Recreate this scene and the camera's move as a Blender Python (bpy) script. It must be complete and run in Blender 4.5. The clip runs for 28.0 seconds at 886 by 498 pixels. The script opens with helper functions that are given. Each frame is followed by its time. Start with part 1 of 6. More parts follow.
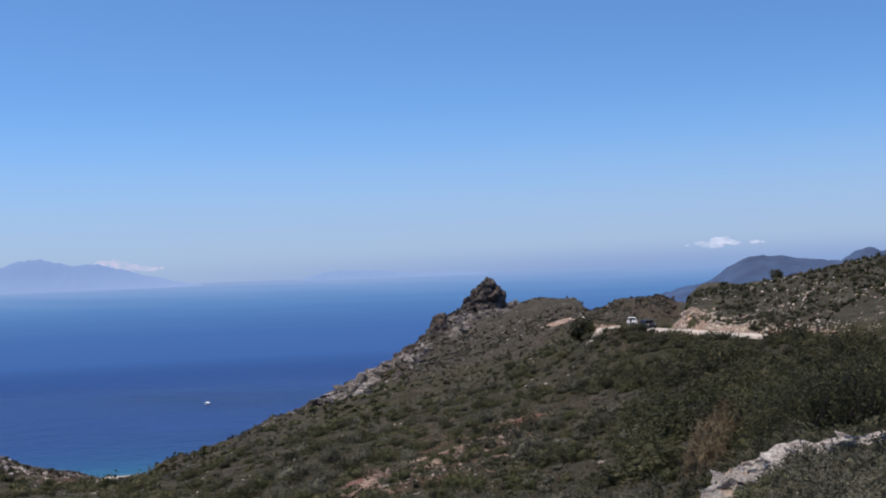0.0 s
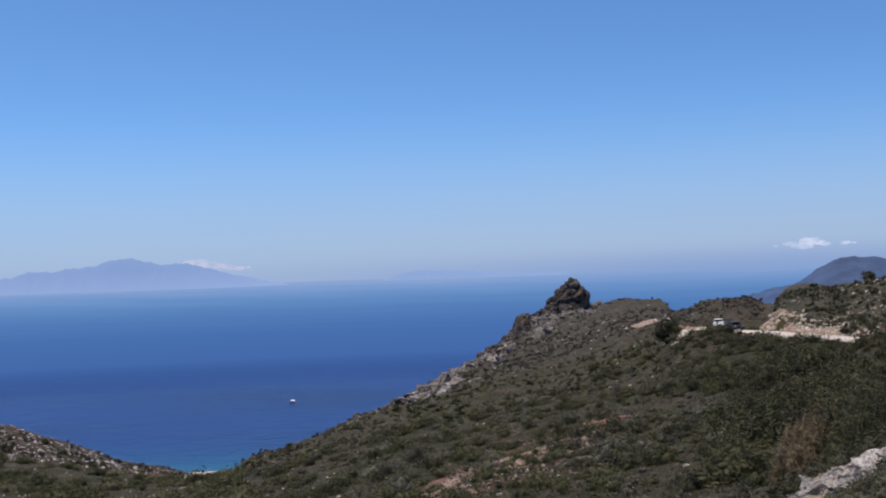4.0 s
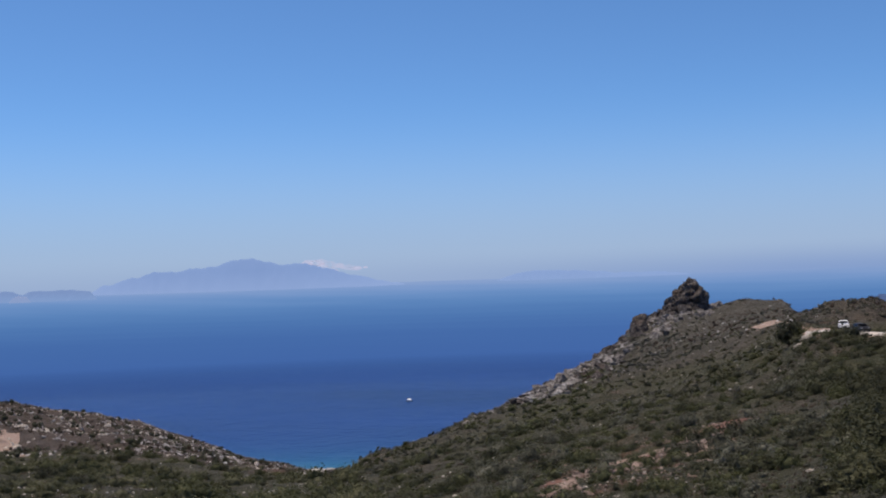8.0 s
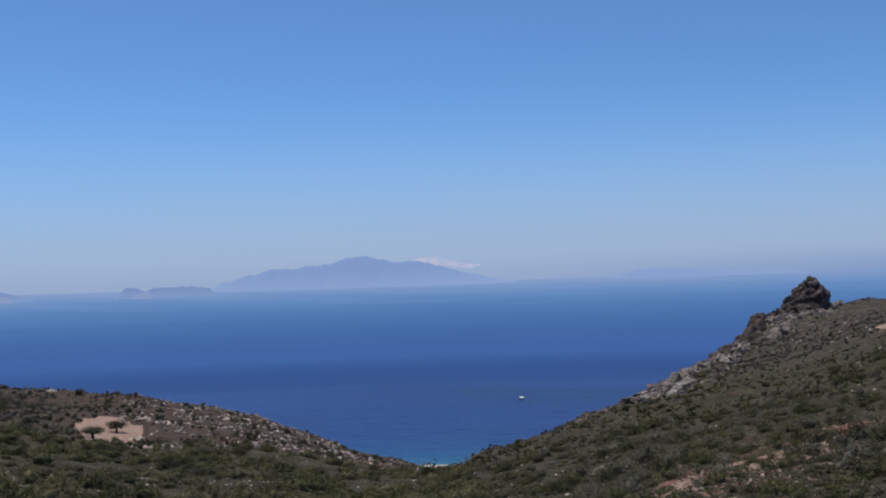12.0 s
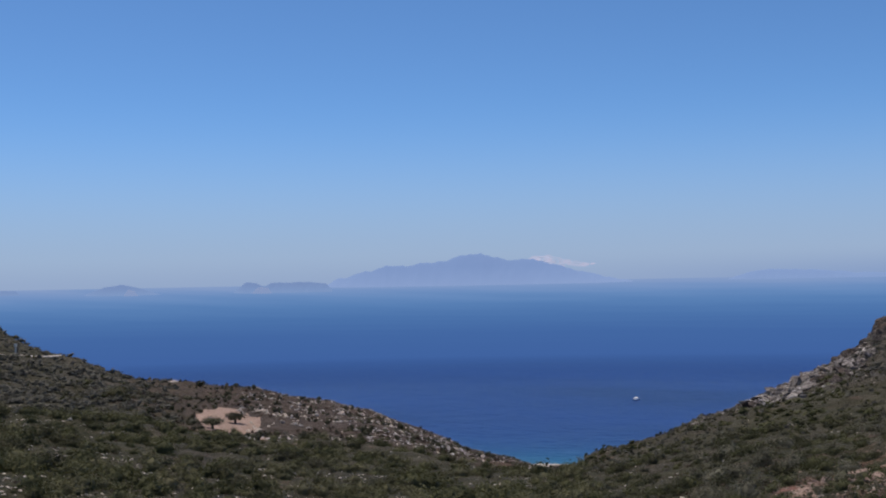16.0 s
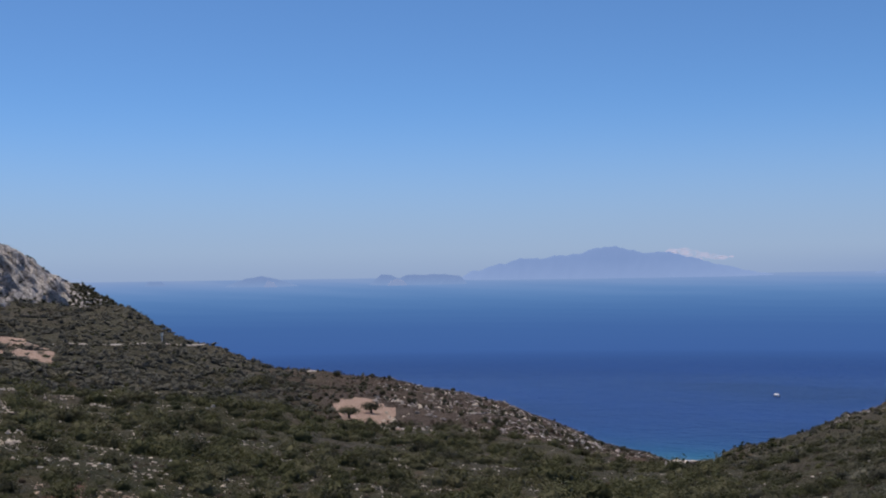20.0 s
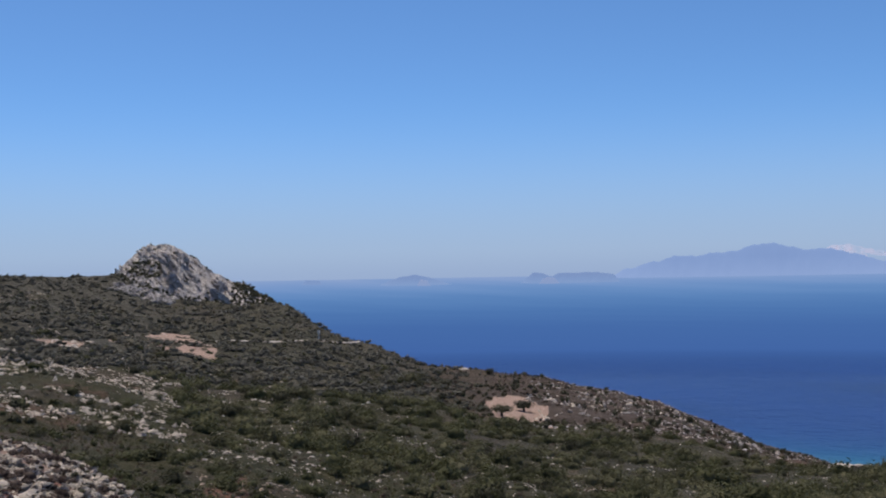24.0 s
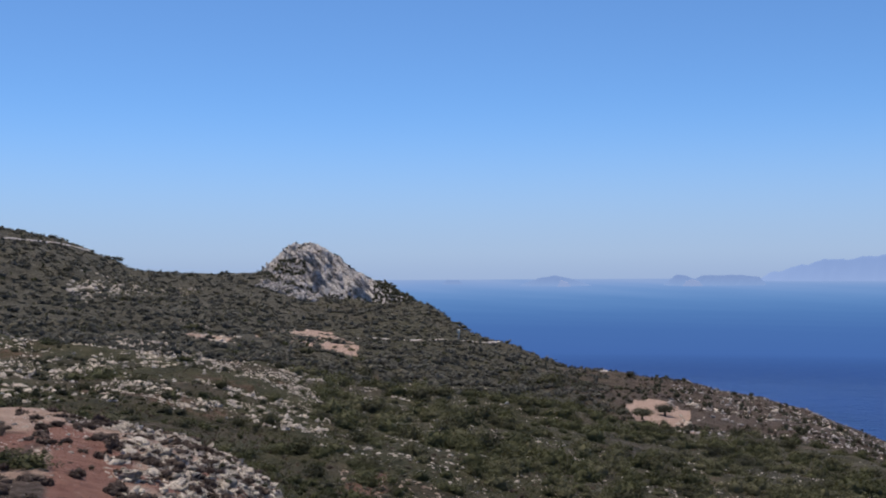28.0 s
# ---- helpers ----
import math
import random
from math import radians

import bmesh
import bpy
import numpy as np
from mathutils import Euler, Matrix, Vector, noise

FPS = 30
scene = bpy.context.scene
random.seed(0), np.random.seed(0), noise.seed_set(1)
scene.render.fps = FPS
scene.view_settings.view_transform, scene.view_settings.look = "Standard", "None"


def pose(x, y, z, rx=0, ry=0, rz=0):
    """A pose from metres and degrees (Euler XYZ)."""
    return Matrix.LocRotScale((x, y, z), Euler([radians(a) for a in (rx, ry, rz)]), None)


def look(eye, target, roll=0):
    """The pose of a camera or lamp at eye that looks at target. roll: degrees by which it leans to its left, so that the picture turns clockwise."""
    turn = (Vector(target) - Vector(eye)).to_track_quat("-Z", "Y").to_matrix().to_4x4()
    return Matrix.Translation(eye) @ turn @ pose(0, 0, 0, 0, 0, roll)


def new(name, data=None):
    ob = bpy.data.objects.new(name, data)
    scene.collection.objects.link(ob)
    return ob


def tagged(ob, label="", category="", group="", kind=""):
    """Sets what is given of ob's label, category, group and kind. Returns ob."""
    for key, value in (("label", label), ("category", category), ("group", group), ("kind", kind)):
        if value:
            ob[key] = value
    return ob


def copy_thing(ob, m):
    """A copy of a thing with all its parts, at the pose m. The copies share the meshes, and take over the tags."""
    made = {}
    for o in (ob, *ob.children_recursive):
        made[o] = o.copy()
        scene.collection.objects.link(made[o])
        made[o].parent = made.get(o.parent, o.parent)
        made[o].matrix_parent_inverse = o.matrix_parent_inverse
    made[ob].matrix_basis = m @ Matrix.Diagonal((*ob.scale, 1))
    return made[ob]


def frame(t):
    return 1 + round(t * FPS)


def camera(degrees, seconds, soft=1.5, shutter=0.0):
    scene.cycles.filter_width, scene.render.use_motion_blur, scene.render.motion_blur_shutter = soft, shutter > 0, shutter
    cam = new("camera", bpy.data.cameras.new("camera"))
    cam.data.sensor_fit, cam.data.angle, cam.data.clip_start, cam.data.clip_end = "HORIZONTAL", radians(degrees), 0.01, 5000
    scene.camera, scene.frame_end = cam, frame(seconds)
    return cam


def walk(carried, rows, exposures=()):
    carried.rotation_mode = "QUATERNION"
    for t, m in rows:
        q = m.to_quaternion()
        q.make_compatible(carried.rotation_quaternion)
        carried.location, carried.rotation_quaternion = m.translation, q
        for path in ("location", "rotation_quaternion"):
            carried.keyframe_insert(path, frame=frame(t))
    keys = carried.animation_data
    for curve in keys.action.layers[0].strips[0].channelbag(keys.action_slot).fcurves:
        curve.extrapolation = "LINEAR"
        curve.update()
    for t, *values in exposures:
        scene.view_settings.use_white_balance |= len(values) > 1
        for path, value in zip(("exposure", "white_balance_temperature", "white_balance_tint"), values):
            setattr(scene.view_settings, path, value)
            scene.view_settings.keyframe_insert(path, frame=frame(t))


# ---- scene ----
# Camera: it stands on a roadside lookout 110 m above the sea and pans to the left.
EYE = 110.0
cam = camera(41.6, 28.0, soft=2.0)
ROWS = [
    (0.0, -0.00, 1.20, 2.20),
    (0.5, 0.33, 1.22, 2.11),
    (1.0, 0.76, 1.24, 2.12),
    (1.5, 1.29, 1.25, 2.04),
    (2.0, 1.88, 1.29, 2.05),
    (2.5, 2.43, 1.30, 2.00),
    (3.0, 3.02, 1.32, 1.98),
    (3.5, 3.57, 1.34, 1.98),
    (5.5, 5.84, 1.41, 2.01),
    (6.0, 6.57, 1.46, 2.05),
    (6.5, 7.34, 1.49, 1.99),
    (7.0, 8.18, 1.50, 1.95),
    (7.5, 8.93, 1.52, 1.94),
    (8.0, 9.76, 1.54, 1.92),
    (8.5, 10.49, 1.55, 1.90),
    (9.0, 11.26, 1.57, 1.90),
    (9.5, 11.96, 1.57, 1.84),
    (10.0, 12.68, 1.58, 1.83),
    (10.5, 13.34, 1.58, 1.82),
    (11.0, 14.00, 1.58, 1.86),
    (11.5, 14.61, 1.57, 1.82),
    (12.0, 15.28, 1.60, 1.76),
    (12.5, 15.92, 1.62, 1.64),
    (14.5, 18.70, 1.66, 1.25),
    (15.0, 19.44, 1.67, 1.17),
    (15.5, 20.15, 1.65, 1.11),
    (16.0, 20.88, 1.63, 1.07),
    (16.5, 21.59, 1.63, 1.05),
    (17.0, 22.32, 1.62, 1.04),
    (17.5, 23.02, 1.60, 1.04),
    (18.0, 23.87, 1.58, 0.99),
    (18.5, 24.72, 1.54, 0.95),
    (19.0, 25.64, 1.48, 0.87),
    (19.5, 26.51, 1.42, 0.88),
    (20.0, 27.45, 1.37, 0.83),
    (20.5, 28.36, 1.33, 0.82),
    (21.0, 29.29, 1.31, 0.77),
    (21.5, 30.18, 1.31, 0.76),
    (23.5, 33.91, 1.38, 0.98),
    (24.0, 34.90, 1.40, 1.00),
    (24.5, 35.83, 1.41, 0.87),
    (25.0, 36.82, 1.43, 0.84),
    (25.5, 37.76, 1.44, 0.70),
    (26.0, 38.75, 1.46, 0.64),
    (26.5, 39.64, 1.48, 0.55),
    (27.0, 40.49, 1.50, 0.43),
    (27.5, 41.16, 1.50, 0.35),
    (28.0, 41.77, 1.49, 0.30),
]
walk(cam, [(t, pose(0, 0, EYE, 90 + up, lean, turn)) for t, turn, up, lean in ROWS],
     [(0.0, 0.0), (3.0, -0.02), (8.0, -0.13), (15.0, -0.24), (21.0, -0.26), (24.5, -0.12), (28.0, -0.03)])

# World: clear summer sky with haze low down, high sun ahead and to the left.
SUN_TURN, SUN_HIGH = 68.0, 71.0      # degrees to the left of straight ahead, degrees above the horizon
world = bpy.data.worlds.new("sky")
scene.world = world
world.use_nodes = True
wt = world.node_tree
sky = wt.nodes.new("ShaderNodeTexSky")
sky.sky_type = "NISHITA"
sky.sun_disc = False
sky.sun_elevation = radians(SUN_HIGH)
sky.sun_rotation = radians(-SUN_TURN)
sky.altitude = 3000.0
sky.air_density, sky.dust_density, sky.ozone_density = 1.0, 1.7, 10.0
back = wt.nodes["Background"]
back.inputs["Strength"].default_value = 0.133
tint = wt.nodes.new("ShaderNodeMix")
tint.data_type, tint.blend_type = "RGBA", "MULTIPLY"
tint.inputs[0].default_value = 1.0
wt.links.new(sky.outputs[0], tint.inputs[6])
at = wt.nodes.new("ShaderNodeTexCoord")
height = wt.nodes.new("ShaderNodeSeparateXYZ")
wt.links.new(at.outputs["Generated"], height.inputs[0])
overhead = wt.nodes.new("ShaderNodeMapRange")
overhead.interpolation_type = "SMOOTHSTEP"
overhead.inputs["From Min"].default_value, overhead.inputs["From Max"].default_value = 0.24, 0.75
wt.links.new(height.outputs["Z"], overhead.inputs["Value"])
hue = wt.nodes.new("ShaderNodeMix")
hue.data_type = "RGBA"
hue.inputs[6].default_value, hue.inputs[7].default_value = (0.90, 1.025, 1.06, 1.0), (1.95, 1.22, 0.97, 1.0)
wt.links.new(overhead.outputs[0], hue.inputs[0])
wt.links.new(hue.outputs[2], tint.inputs[7])
thick = wt.nodes.new("ShaderNodeMapRange")
thick.interpolation_type = "SMOOTHERSTEP"
for key, value in (("From Min", -0.02), ("From Max", 0.17), ("To Min", 0.85), ("To Max", 0.0)):
    thick.inputs[key].default_value = value
wt.links.new(height.outputs["Z"], thick.inputs["Value"])
haze = wt.nodes.new("ShaderNodeMix")
haze.data_type = "RGBA"
haze.inputs[7].default_value = (2.75, 3.42, 5.10, 1.0)
wt.links.new(thick.outputs[0], haze.inputs[0])
wt.links.new(tint.outputs[2], haze.inputs[6])
# the lowest air over the water is bluer, most of all away from the sun
away = wt.nodes.new("ShaderNodeMapRange")
for key, value in (("From Min", -0.25), ("From Max", 0.12), ("To Min", 0.35), ("To Max", 1.0)):
    away.inputs[key].default_value = value
wt.links.new(height.outputs["X"], away.inputs["Value"])
low_air = wt.nodes.new("ShaderNodeMapRange")
low_air.interpolation_type = "SMOOTHSTEP"
for key, value in (("From Min", -0.004), ("From Max", 0.026), ("To Min", 1.0), ("To Max", 0.0)):
    low_air.inputs[key].default_value = value
wt.links.new(height.outputs["Z"], low_air.inputs["Value"])
share = wt.nodes.new("ShaderNodeMath")
share.operation = "MULTIPLY"
wt.links.new(away.outputs[0], share.inputs[0])
wt.links.new(low_air.outputs[0], share.inputs[1])
sea_air = wt.nodes.new("ShaderNodeMix")
sea_air.data_type = "RGBA"
sea_air.inputs[7].default_value = (1.90, 2.80, 4.90, 1.0)
wt.links.new(share.outputs[0], sea_air.inputs[0])
wt.links.new(haze.outputs[2], sea_air.inputs[6])
wt.links.new(sea_air.outputs[2], back.inputs["Color"])

sun = new("sun", bpy.data.lights.new("sun", "SUN"))
sun.data.energy, sun.data.angle, sun.data.color = 3.65, radians(0.5), (1.0, 0.885, 0.765)
ca, sa = math.cos(radians(SUN_HIGH)), math.sin(radians(SUN_HIGH))
sun_way = Vector((-math.sin(radians(SUN_TURN)) * ca, math.cos(radians(SUN_TURN)) * ca, sa))
sun.matrix_world = look(sun_way * 50 + Vector((0, 0, EYE)), (0, 0, EYE))


# ---------------------------------------------------------------- materials
class Mat:
    """A small builder for node materials."""

    def __init__(self, name, rough=0.9):
        self.m = bpy.data.materials.new(name)
        self.m.use_nodes = True
        self.t = self.m.node_tree
        self.b = self.t.nodes["Principled BSDF"]
        self.b.inputs["Roughness"].default_value = rough
        self.b.inputs["Specular IOR Level"].default_value = 0.2

    def node(self, kind, **values):
        n = self.t.nodes.new(kind)
        for key, value in values.items():
            n.inputs[key.replace("_", " ")].default_value = value
        return n

    def link(self, a, b):
        self.t.links.new(a, b)

    def place(self):
        return self.t.nodes.new("ShaderNodeNewGeometry").outputs["Position"]

    def noise(self, scale, detail=4.0, rough=0.55, at=None, stretch=None):
        n = self.node("ShaderNodeTexNoise", Scale=scale, Detail=detail, Roughness=rough)
        src = at or self.place()
        if stretch:
            mp = self.node("ShaderNodeMapping")
            mp.inputs["Scale"].default_value = stretch
            self.link(src, mp.inputs["Vector"])
            src = mp.outputs[0]
        self.link(src, n.inputs["Vector"])
        return n.outputs["Fac"]

    def ramp(self, fac, *stops):
        r = self.t.nodes.new("ShaderNodeValToRGB")
        el = r.color_ramp.elements
        while len(el) < len(stops):
            el.new(0.5)
        for e, (p, c) in zip(el, stops):
            e.position = p
            e.color = (*c, 1.0) if len(c) == 3 else c
        self.link(fac, r.inputs["Fac"])
        return r.outputs["Color"]

    def step(self, fac, lo, hi):
        r = self.t.nodes.new("ShaderNodeMapRange")
        r.inputs["From Min"].default_value, r.inputs["From Max"].default_value = lo, hi
        self.link(fac, r.inputs["Value"])
        return r.outputs[0]

    def mix(self, fac, a, b, mode="MIX"):
        n = self.t.nodes.new("ShaderNodeMix")
        n.data_type, n.blend_type = "RGBA", mode
        if isinstance(fac, float):
            n.inputs[0].default_value = fac
        else:
            self.link(fac, n.inputs[0])
        for slot, v in ((6, a), (7, b)):
            if isinstance(v, tuple):
                n.inputs[slot].default_value = (*v, 1.0)
            else:
                self.link(v, n.inputs[slot])
        return n.outputs[2]

    def attr(self, name):
        n = self.t.nodes.new("ShaderNodeAttribute")
        n.attribute_name = name
        return n.outputs["Fac"]

    def own(self):
        return self.t.nodes.new("ShaderNodeObjectInfo").outputs["Random"]

    def island(self):
        return self.t.nodes.new("ShaderNodeNewGeometry").outputs["Random Per Island"]

    def math(self, op, a, b=0.0):
        n = self.t.nodes.new("ShaderNodeMath")
        n.operation = op
        for k, v in enumerate((a, b)):
            if isinstance(v, (int, float)):
                n.inputs[k].default_value = v
            else:
                self.link(v, n.inputs[k])
        return n.outputs[0]

    def bump(self, height, strength=0.5, distance=0.1):
        n = self.node("ShaderNodeBump", Strength=strength, Distance=distance)
        self.link(height, n.inputs["Height"])
        self.link(n.outputs[0], self.b.inputs["Normal"])

    def done(self, colour):
        if isinstance(colour, tuple):
            self.b.inputs["Base Color"].default_value = (*colour, 1.0)
        else:
            self.link(colour, self.b.inputs["Base Color"])
        return self.m


def ground_material():
    k = Mat("hillside_soil", 0.95)
    wide, fine = k.noise(0.30, 6, 0.65), k.noise(2.4, 6, 0.7)
    both = k.math("ADD", k.math("MULTIPLY", wide, 0.55), k.math("MULTIPLY", fine, 0.45))
    grass = k.ramp(both, (0.36, (0.021, 0.019, 0.010)), (0.46, (0.047, 0.042, 0.024)), (0.54, (0.082, 0.066, 0.044)), (0.64, (0.151, 0.119, 0.088)))
    lush = k.ramp(both, (0.36, (0.021, 0.023, 0.009)), (0.50, (0.052, 0.051, 0.021)), (0.66, (0.106, 0.095, 0.054)))
    grass = k.mix(k.step(k.noise(0.045, 4, 0.6), 0.36, 0.52), grass, lush)
    dry = k.ramp(both, (0.36, (0.034, 0.026, 0.021)), (0.50, (0.083, 0.062, 0.049)), (0.66, (0.168, 0.126, 0.102)))
    col = k.mix(k.attr("dry"), grass, dry)
    # scrub cover, greyed in its colour for haze over the far slope
    maquis = k.ramp(both, (0.36, (0.032, 0.031, 0.023)), (0.50, (0.072, 0.069, 0.052)), (0.66, (0.140, 0.130, 0.104)))
    col = k.mix(k.attr("maquis"), col, maquis)
    bare = k.ramp(k.noise(0.9, 5, 0.6), (0.3, (0.33, 0.225, 0.170)), (0.7, (0.53, 0.395, 0.315)))
    ragged = k.math("MULTIPLY", k.math("SUBTRACT", k.noise(0.55, 5, 0.65), 0.5), 0.9)
    col = k.mix(k.step(k.math("ADD", k.attr("bare"), ragged), 0.36, 0.56), col, bare)
    red = k.ramp(k.noise(1.3, 6, 0.6), (0.3, (0.20, 0.095, 0.070)), (0.7, (0.34, 0.185, 0.140)))
    col = k.mix(k.step(k.math("ADD", k.attr("red"), ragged), 0.22, 0.72), col, red)
    sand = k.ramp(k.noise(0.6, 4), (0.3, (0.52, 0.46, 0.38)), (0.7, (0.66, 0.60, 0.51)))
    col = k.mix(k.attr("sand"), col, sand)
    grit = k.step(k.noise(3.4, 5, 0.78), 0.60, 0.68)
    col = k.mix(k.math("MULTIPLY", grit, 0.6), col, (0.46, 0.42, 0.37))
    k.bump(k.math("ADD", k.noise(1.6, 6, 0.7), k.math("MULTIPLY", k.noise(7.0, 4, 0.7), 0.3)), 1.0, 0.6)
    return k.done(col)


def leaf_material(name, dark, mid, light):
    k = Mat(name, 0.7)
    hue = k.math("FRACT", k.math("ADD", k.attr("tone"), k.own()))
    leaf = k.ramp(k.math("ADD", k.math("MULTIPLY", k.island(), 0.35), k.math("MULTIPLY", hue, 0.65)), (0.05, dark), (0.5, mid), (0.95, light))
    k.done(leaf)
    thin = k.t.nodes.new("ShaderNodeBsdfTranslucent")
    k.link(leaf, thin.inputs["Color"])
    both = k.t.nodes.new("ShaderNodeMixShader")
    both.inputs[0].default_value = 0.28
    k.link(k.b.outputs[0], both.inputs[1])
    k.link(thin.outputs[0], both.inputs[2])
    k.link(both.outputs[0], k.t.nodes["Material Output"].inputs["Surface"])
    return k.m


def rock_material(name, low, mid, high, scale=1.0):
    k = Mat(name, 0.88)
    grain = k.math("ADD", k.math("MULTIPLY", k.noise(1.1 * scale, 8, 0.68), 0.6), k.math("MULTIPLY", k.noise(6.0 * scale, 6, 0.7), 0.4))
    col = k.ramp(grain, (0.36, low), (0.50, mid), (0.62, high))
    rust = k.step(k.noise(0.45 * scale, 4, 0.6), 0.58, 0.72)
    col = k.mix(k.math("MULTIPLY", rust, 0.3), col, (0.36, 0.22, 0.14))
    tone = k.math("FRACT", k.math("ADD", k.island(), k.own()))
    col = k.mix(0.6, col, k.ramp(tone, (0.0, (0.55, 0.53, 0.50)), (1.0, (1.0, 1.0, 1.0))), "MULTIPLY")
    cell = k.node("ShaderNodeTexVoronoi", Scale=1.3 * scale)
    cell.feature = "DISTANCE_TO_EDGE"
    wob = k.node("ShaderNodeTexNoise", Scale=1.5 * scale, Detail=3.0)
    k.link(k.place(), wob.inputs["Vector"])
    k.link(k.mix(0.25, k.place(), wob.outputs["Color"]), cell.inputs["Vector"])
    crack = k.step(cell.outputs["Distance"], 0.0, 0.05)
    col = k.mix(k.math("MULTIPLY", k.math("SUBTRACT", 1.0, crack), 0.45), col, (0.07, 0.06, 0.05))
    k.bump(k.math("ADD", k.noise(3.2 * scale, 8, 0.72), k.math("MULTIPLY", crack, 0.5)), 1.0, 0.3 / scale)
    return k.done(col)


def sea_material():
    k = Mat("sea_water", 0.30)
    k.b.inputs["IOR"].default_value = 1.33
    k.b.inputs["Specular IOR Level"].default_value = 0.2
    wide = k.noise(0.0032, 5, 0.55, stretch=(0.5, 1.6, 1.0))
    deep = k.ramp(wide, (0.36, (0.004, 0.020, 0.112)), (0.47, (0.006, 0.029, 0.155)), (0.64, (0.007, 0.035, 0.185)))
    col = k.mix(k.attr("shallow"), deep, (0.016, 0.130, 0.215))
    fine = k.noise(0.12, 5, 0.6)
    k.bump(k.math("ADD", fine, k.noise(0.035, 3, 0.5)), 0.6, 2.0)
    return k.done(col)


def painted_haze_material(name, colour, glow, low_glow, z0, z1, relief_depth=0.012, relief_scale=0.006):
    """Distant land with lit haze painted into its emission, thicker towards the water."""
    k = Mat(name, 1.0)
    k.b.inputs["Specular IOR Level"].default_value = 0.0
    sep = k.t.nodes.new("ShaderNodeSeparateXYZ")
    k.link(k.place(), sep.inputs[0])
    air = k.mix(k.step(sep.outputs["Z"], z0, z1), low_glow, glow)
    # noise in the glow paints the light and dark of the relief
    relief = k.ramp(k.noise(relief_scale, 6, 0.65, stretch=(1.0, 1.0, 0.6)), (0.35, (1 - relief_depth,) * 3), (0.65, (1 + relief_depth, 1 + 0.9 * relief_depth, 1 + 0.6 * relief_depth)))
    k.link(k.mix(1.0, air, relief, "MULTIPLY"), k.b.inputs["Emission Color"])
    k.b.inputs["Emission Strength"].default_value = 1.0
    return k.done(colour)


def plain(name, colour, rough=0.6, metal=0.0, wear=0.15):
    k = Mat(name, rough)
    k.b.inputs["Metallic"].default_value = metal
    k.b.inputs["Specular IOR Level"].default_value = 0.4
    dirty = tuple(c * 0.6 + 0.04 for c in colour)
    return k.done(k.mix(k.math("MULTIPLY", k.noise(3.0, 5), wear * 2), colour, dirty))


SOIL = ground_material()
LEAF_DARK = leaf_material("lentisk_leaves", (0.038, 0.039, 0.023), (0.080, 0.080, 0.046), (0.138, 0.134, 0.082))
LEAF_GREEN = leaf_material("broom_leaves", (0.042, 0.047, 0.019), (0.084, 0.090, 0.037), (0.138, 0.139, 0.064))
LEAF_GREY = leaf_material("sage_leaves", (0.052, 0.052, 0.034), (0.120, 0.118, 0.080), (0.240, 0.233, 0.168))
# lightened and greyed base colour stands in for haze over the far slope
LEAF_FAR = leaf_material("far_maquis_leaves", (0.088, 0.081, 0.054), (0.142, 0.131, 0.090), (0.200, 0.184, 0.130))
LEAF_VALLEY = leaf_material("valley_broom_leaves", (0.070, 0.071, 0.034), (0.124, 0.123, 0.060), (0.182, 0.174, 0.096))
LEAF_THICKET = leaf_material("thicket_leaves", (0.030, 0.032, 0.017), (0.068, 0.070, 0.034), (0.118, 0.116, 0.058))
LEAF_MAQUIS = leaf_material("maquis_leaves", (0.078, 0.077, 0.061), (0.122, 0.119, 0.094), (0.170, 0.162, 0.128))
LEAF_UMBER = leaf_material("dark_heath_twigs", (0.050, 0.036, 0.029), (0.104, 0.076, 0.061), (0.165, 0.122, 0.098))
LEAF_BROWN = leaf_material("dry_thorn_twigs", (0.062, 0.045, 0.033), (0.110, 0.081, 0.059), (0.170, 0.128, 0.094))
STRAW = leaf_material("dry_straw", (0.115, 0.088, 0.050), (0.200, 0.155, 0.090), (0.300, 0.238, 0.142))
BARK = plain("bark", (0.10, 0.075, 0.055), 0.95, 0, 0.4)
LIMESTONE = rock_material("pale_limestone", (0.37, 0.315, 0.255), (0.76, 0.68, 0.575), (0.93, 0.86, 0.76), 1.6)
GREYROCK = rock_material("grey_crag_rock", (0.085, 0.078, 0.075), (0.48, 0.452, 0.425), (0.90, 0.86, 0.82), 0.6)
RIDGEROCK = rock_material("ridge_rock", (0.060, 0.053, 0.048), (0.25, 0.228, 0.208), (0.60, 0.55, 0.50), 0.6)
GULLYROCK = rock_material("washed_reddish_rock", (0.15, 0.095, 0.075), (0.36, 0.262, 0.21), (0.64, 0.52, 0.44), 1.4)
PITTED = rock_material("pitted_white_limestone", (0.10, 0.088, 0.080), (0.58, 0.535, 0.49), (0.93, 0.89, 0.84), 6.0)
DARKROCK = rock_material("dark_weathered_rock", (0.042, 0.036, 0.033), (0.115, 0.098, 0.088), (0.27, 0.235, 0.21), 0.5)
CUTROCK = rock_material("cut_pink_rock", (0.42, 0.30, 0.22), (0.70, 0.55, 0.43), (0.88, 0.79, 0.67))
SEA = sea_material()


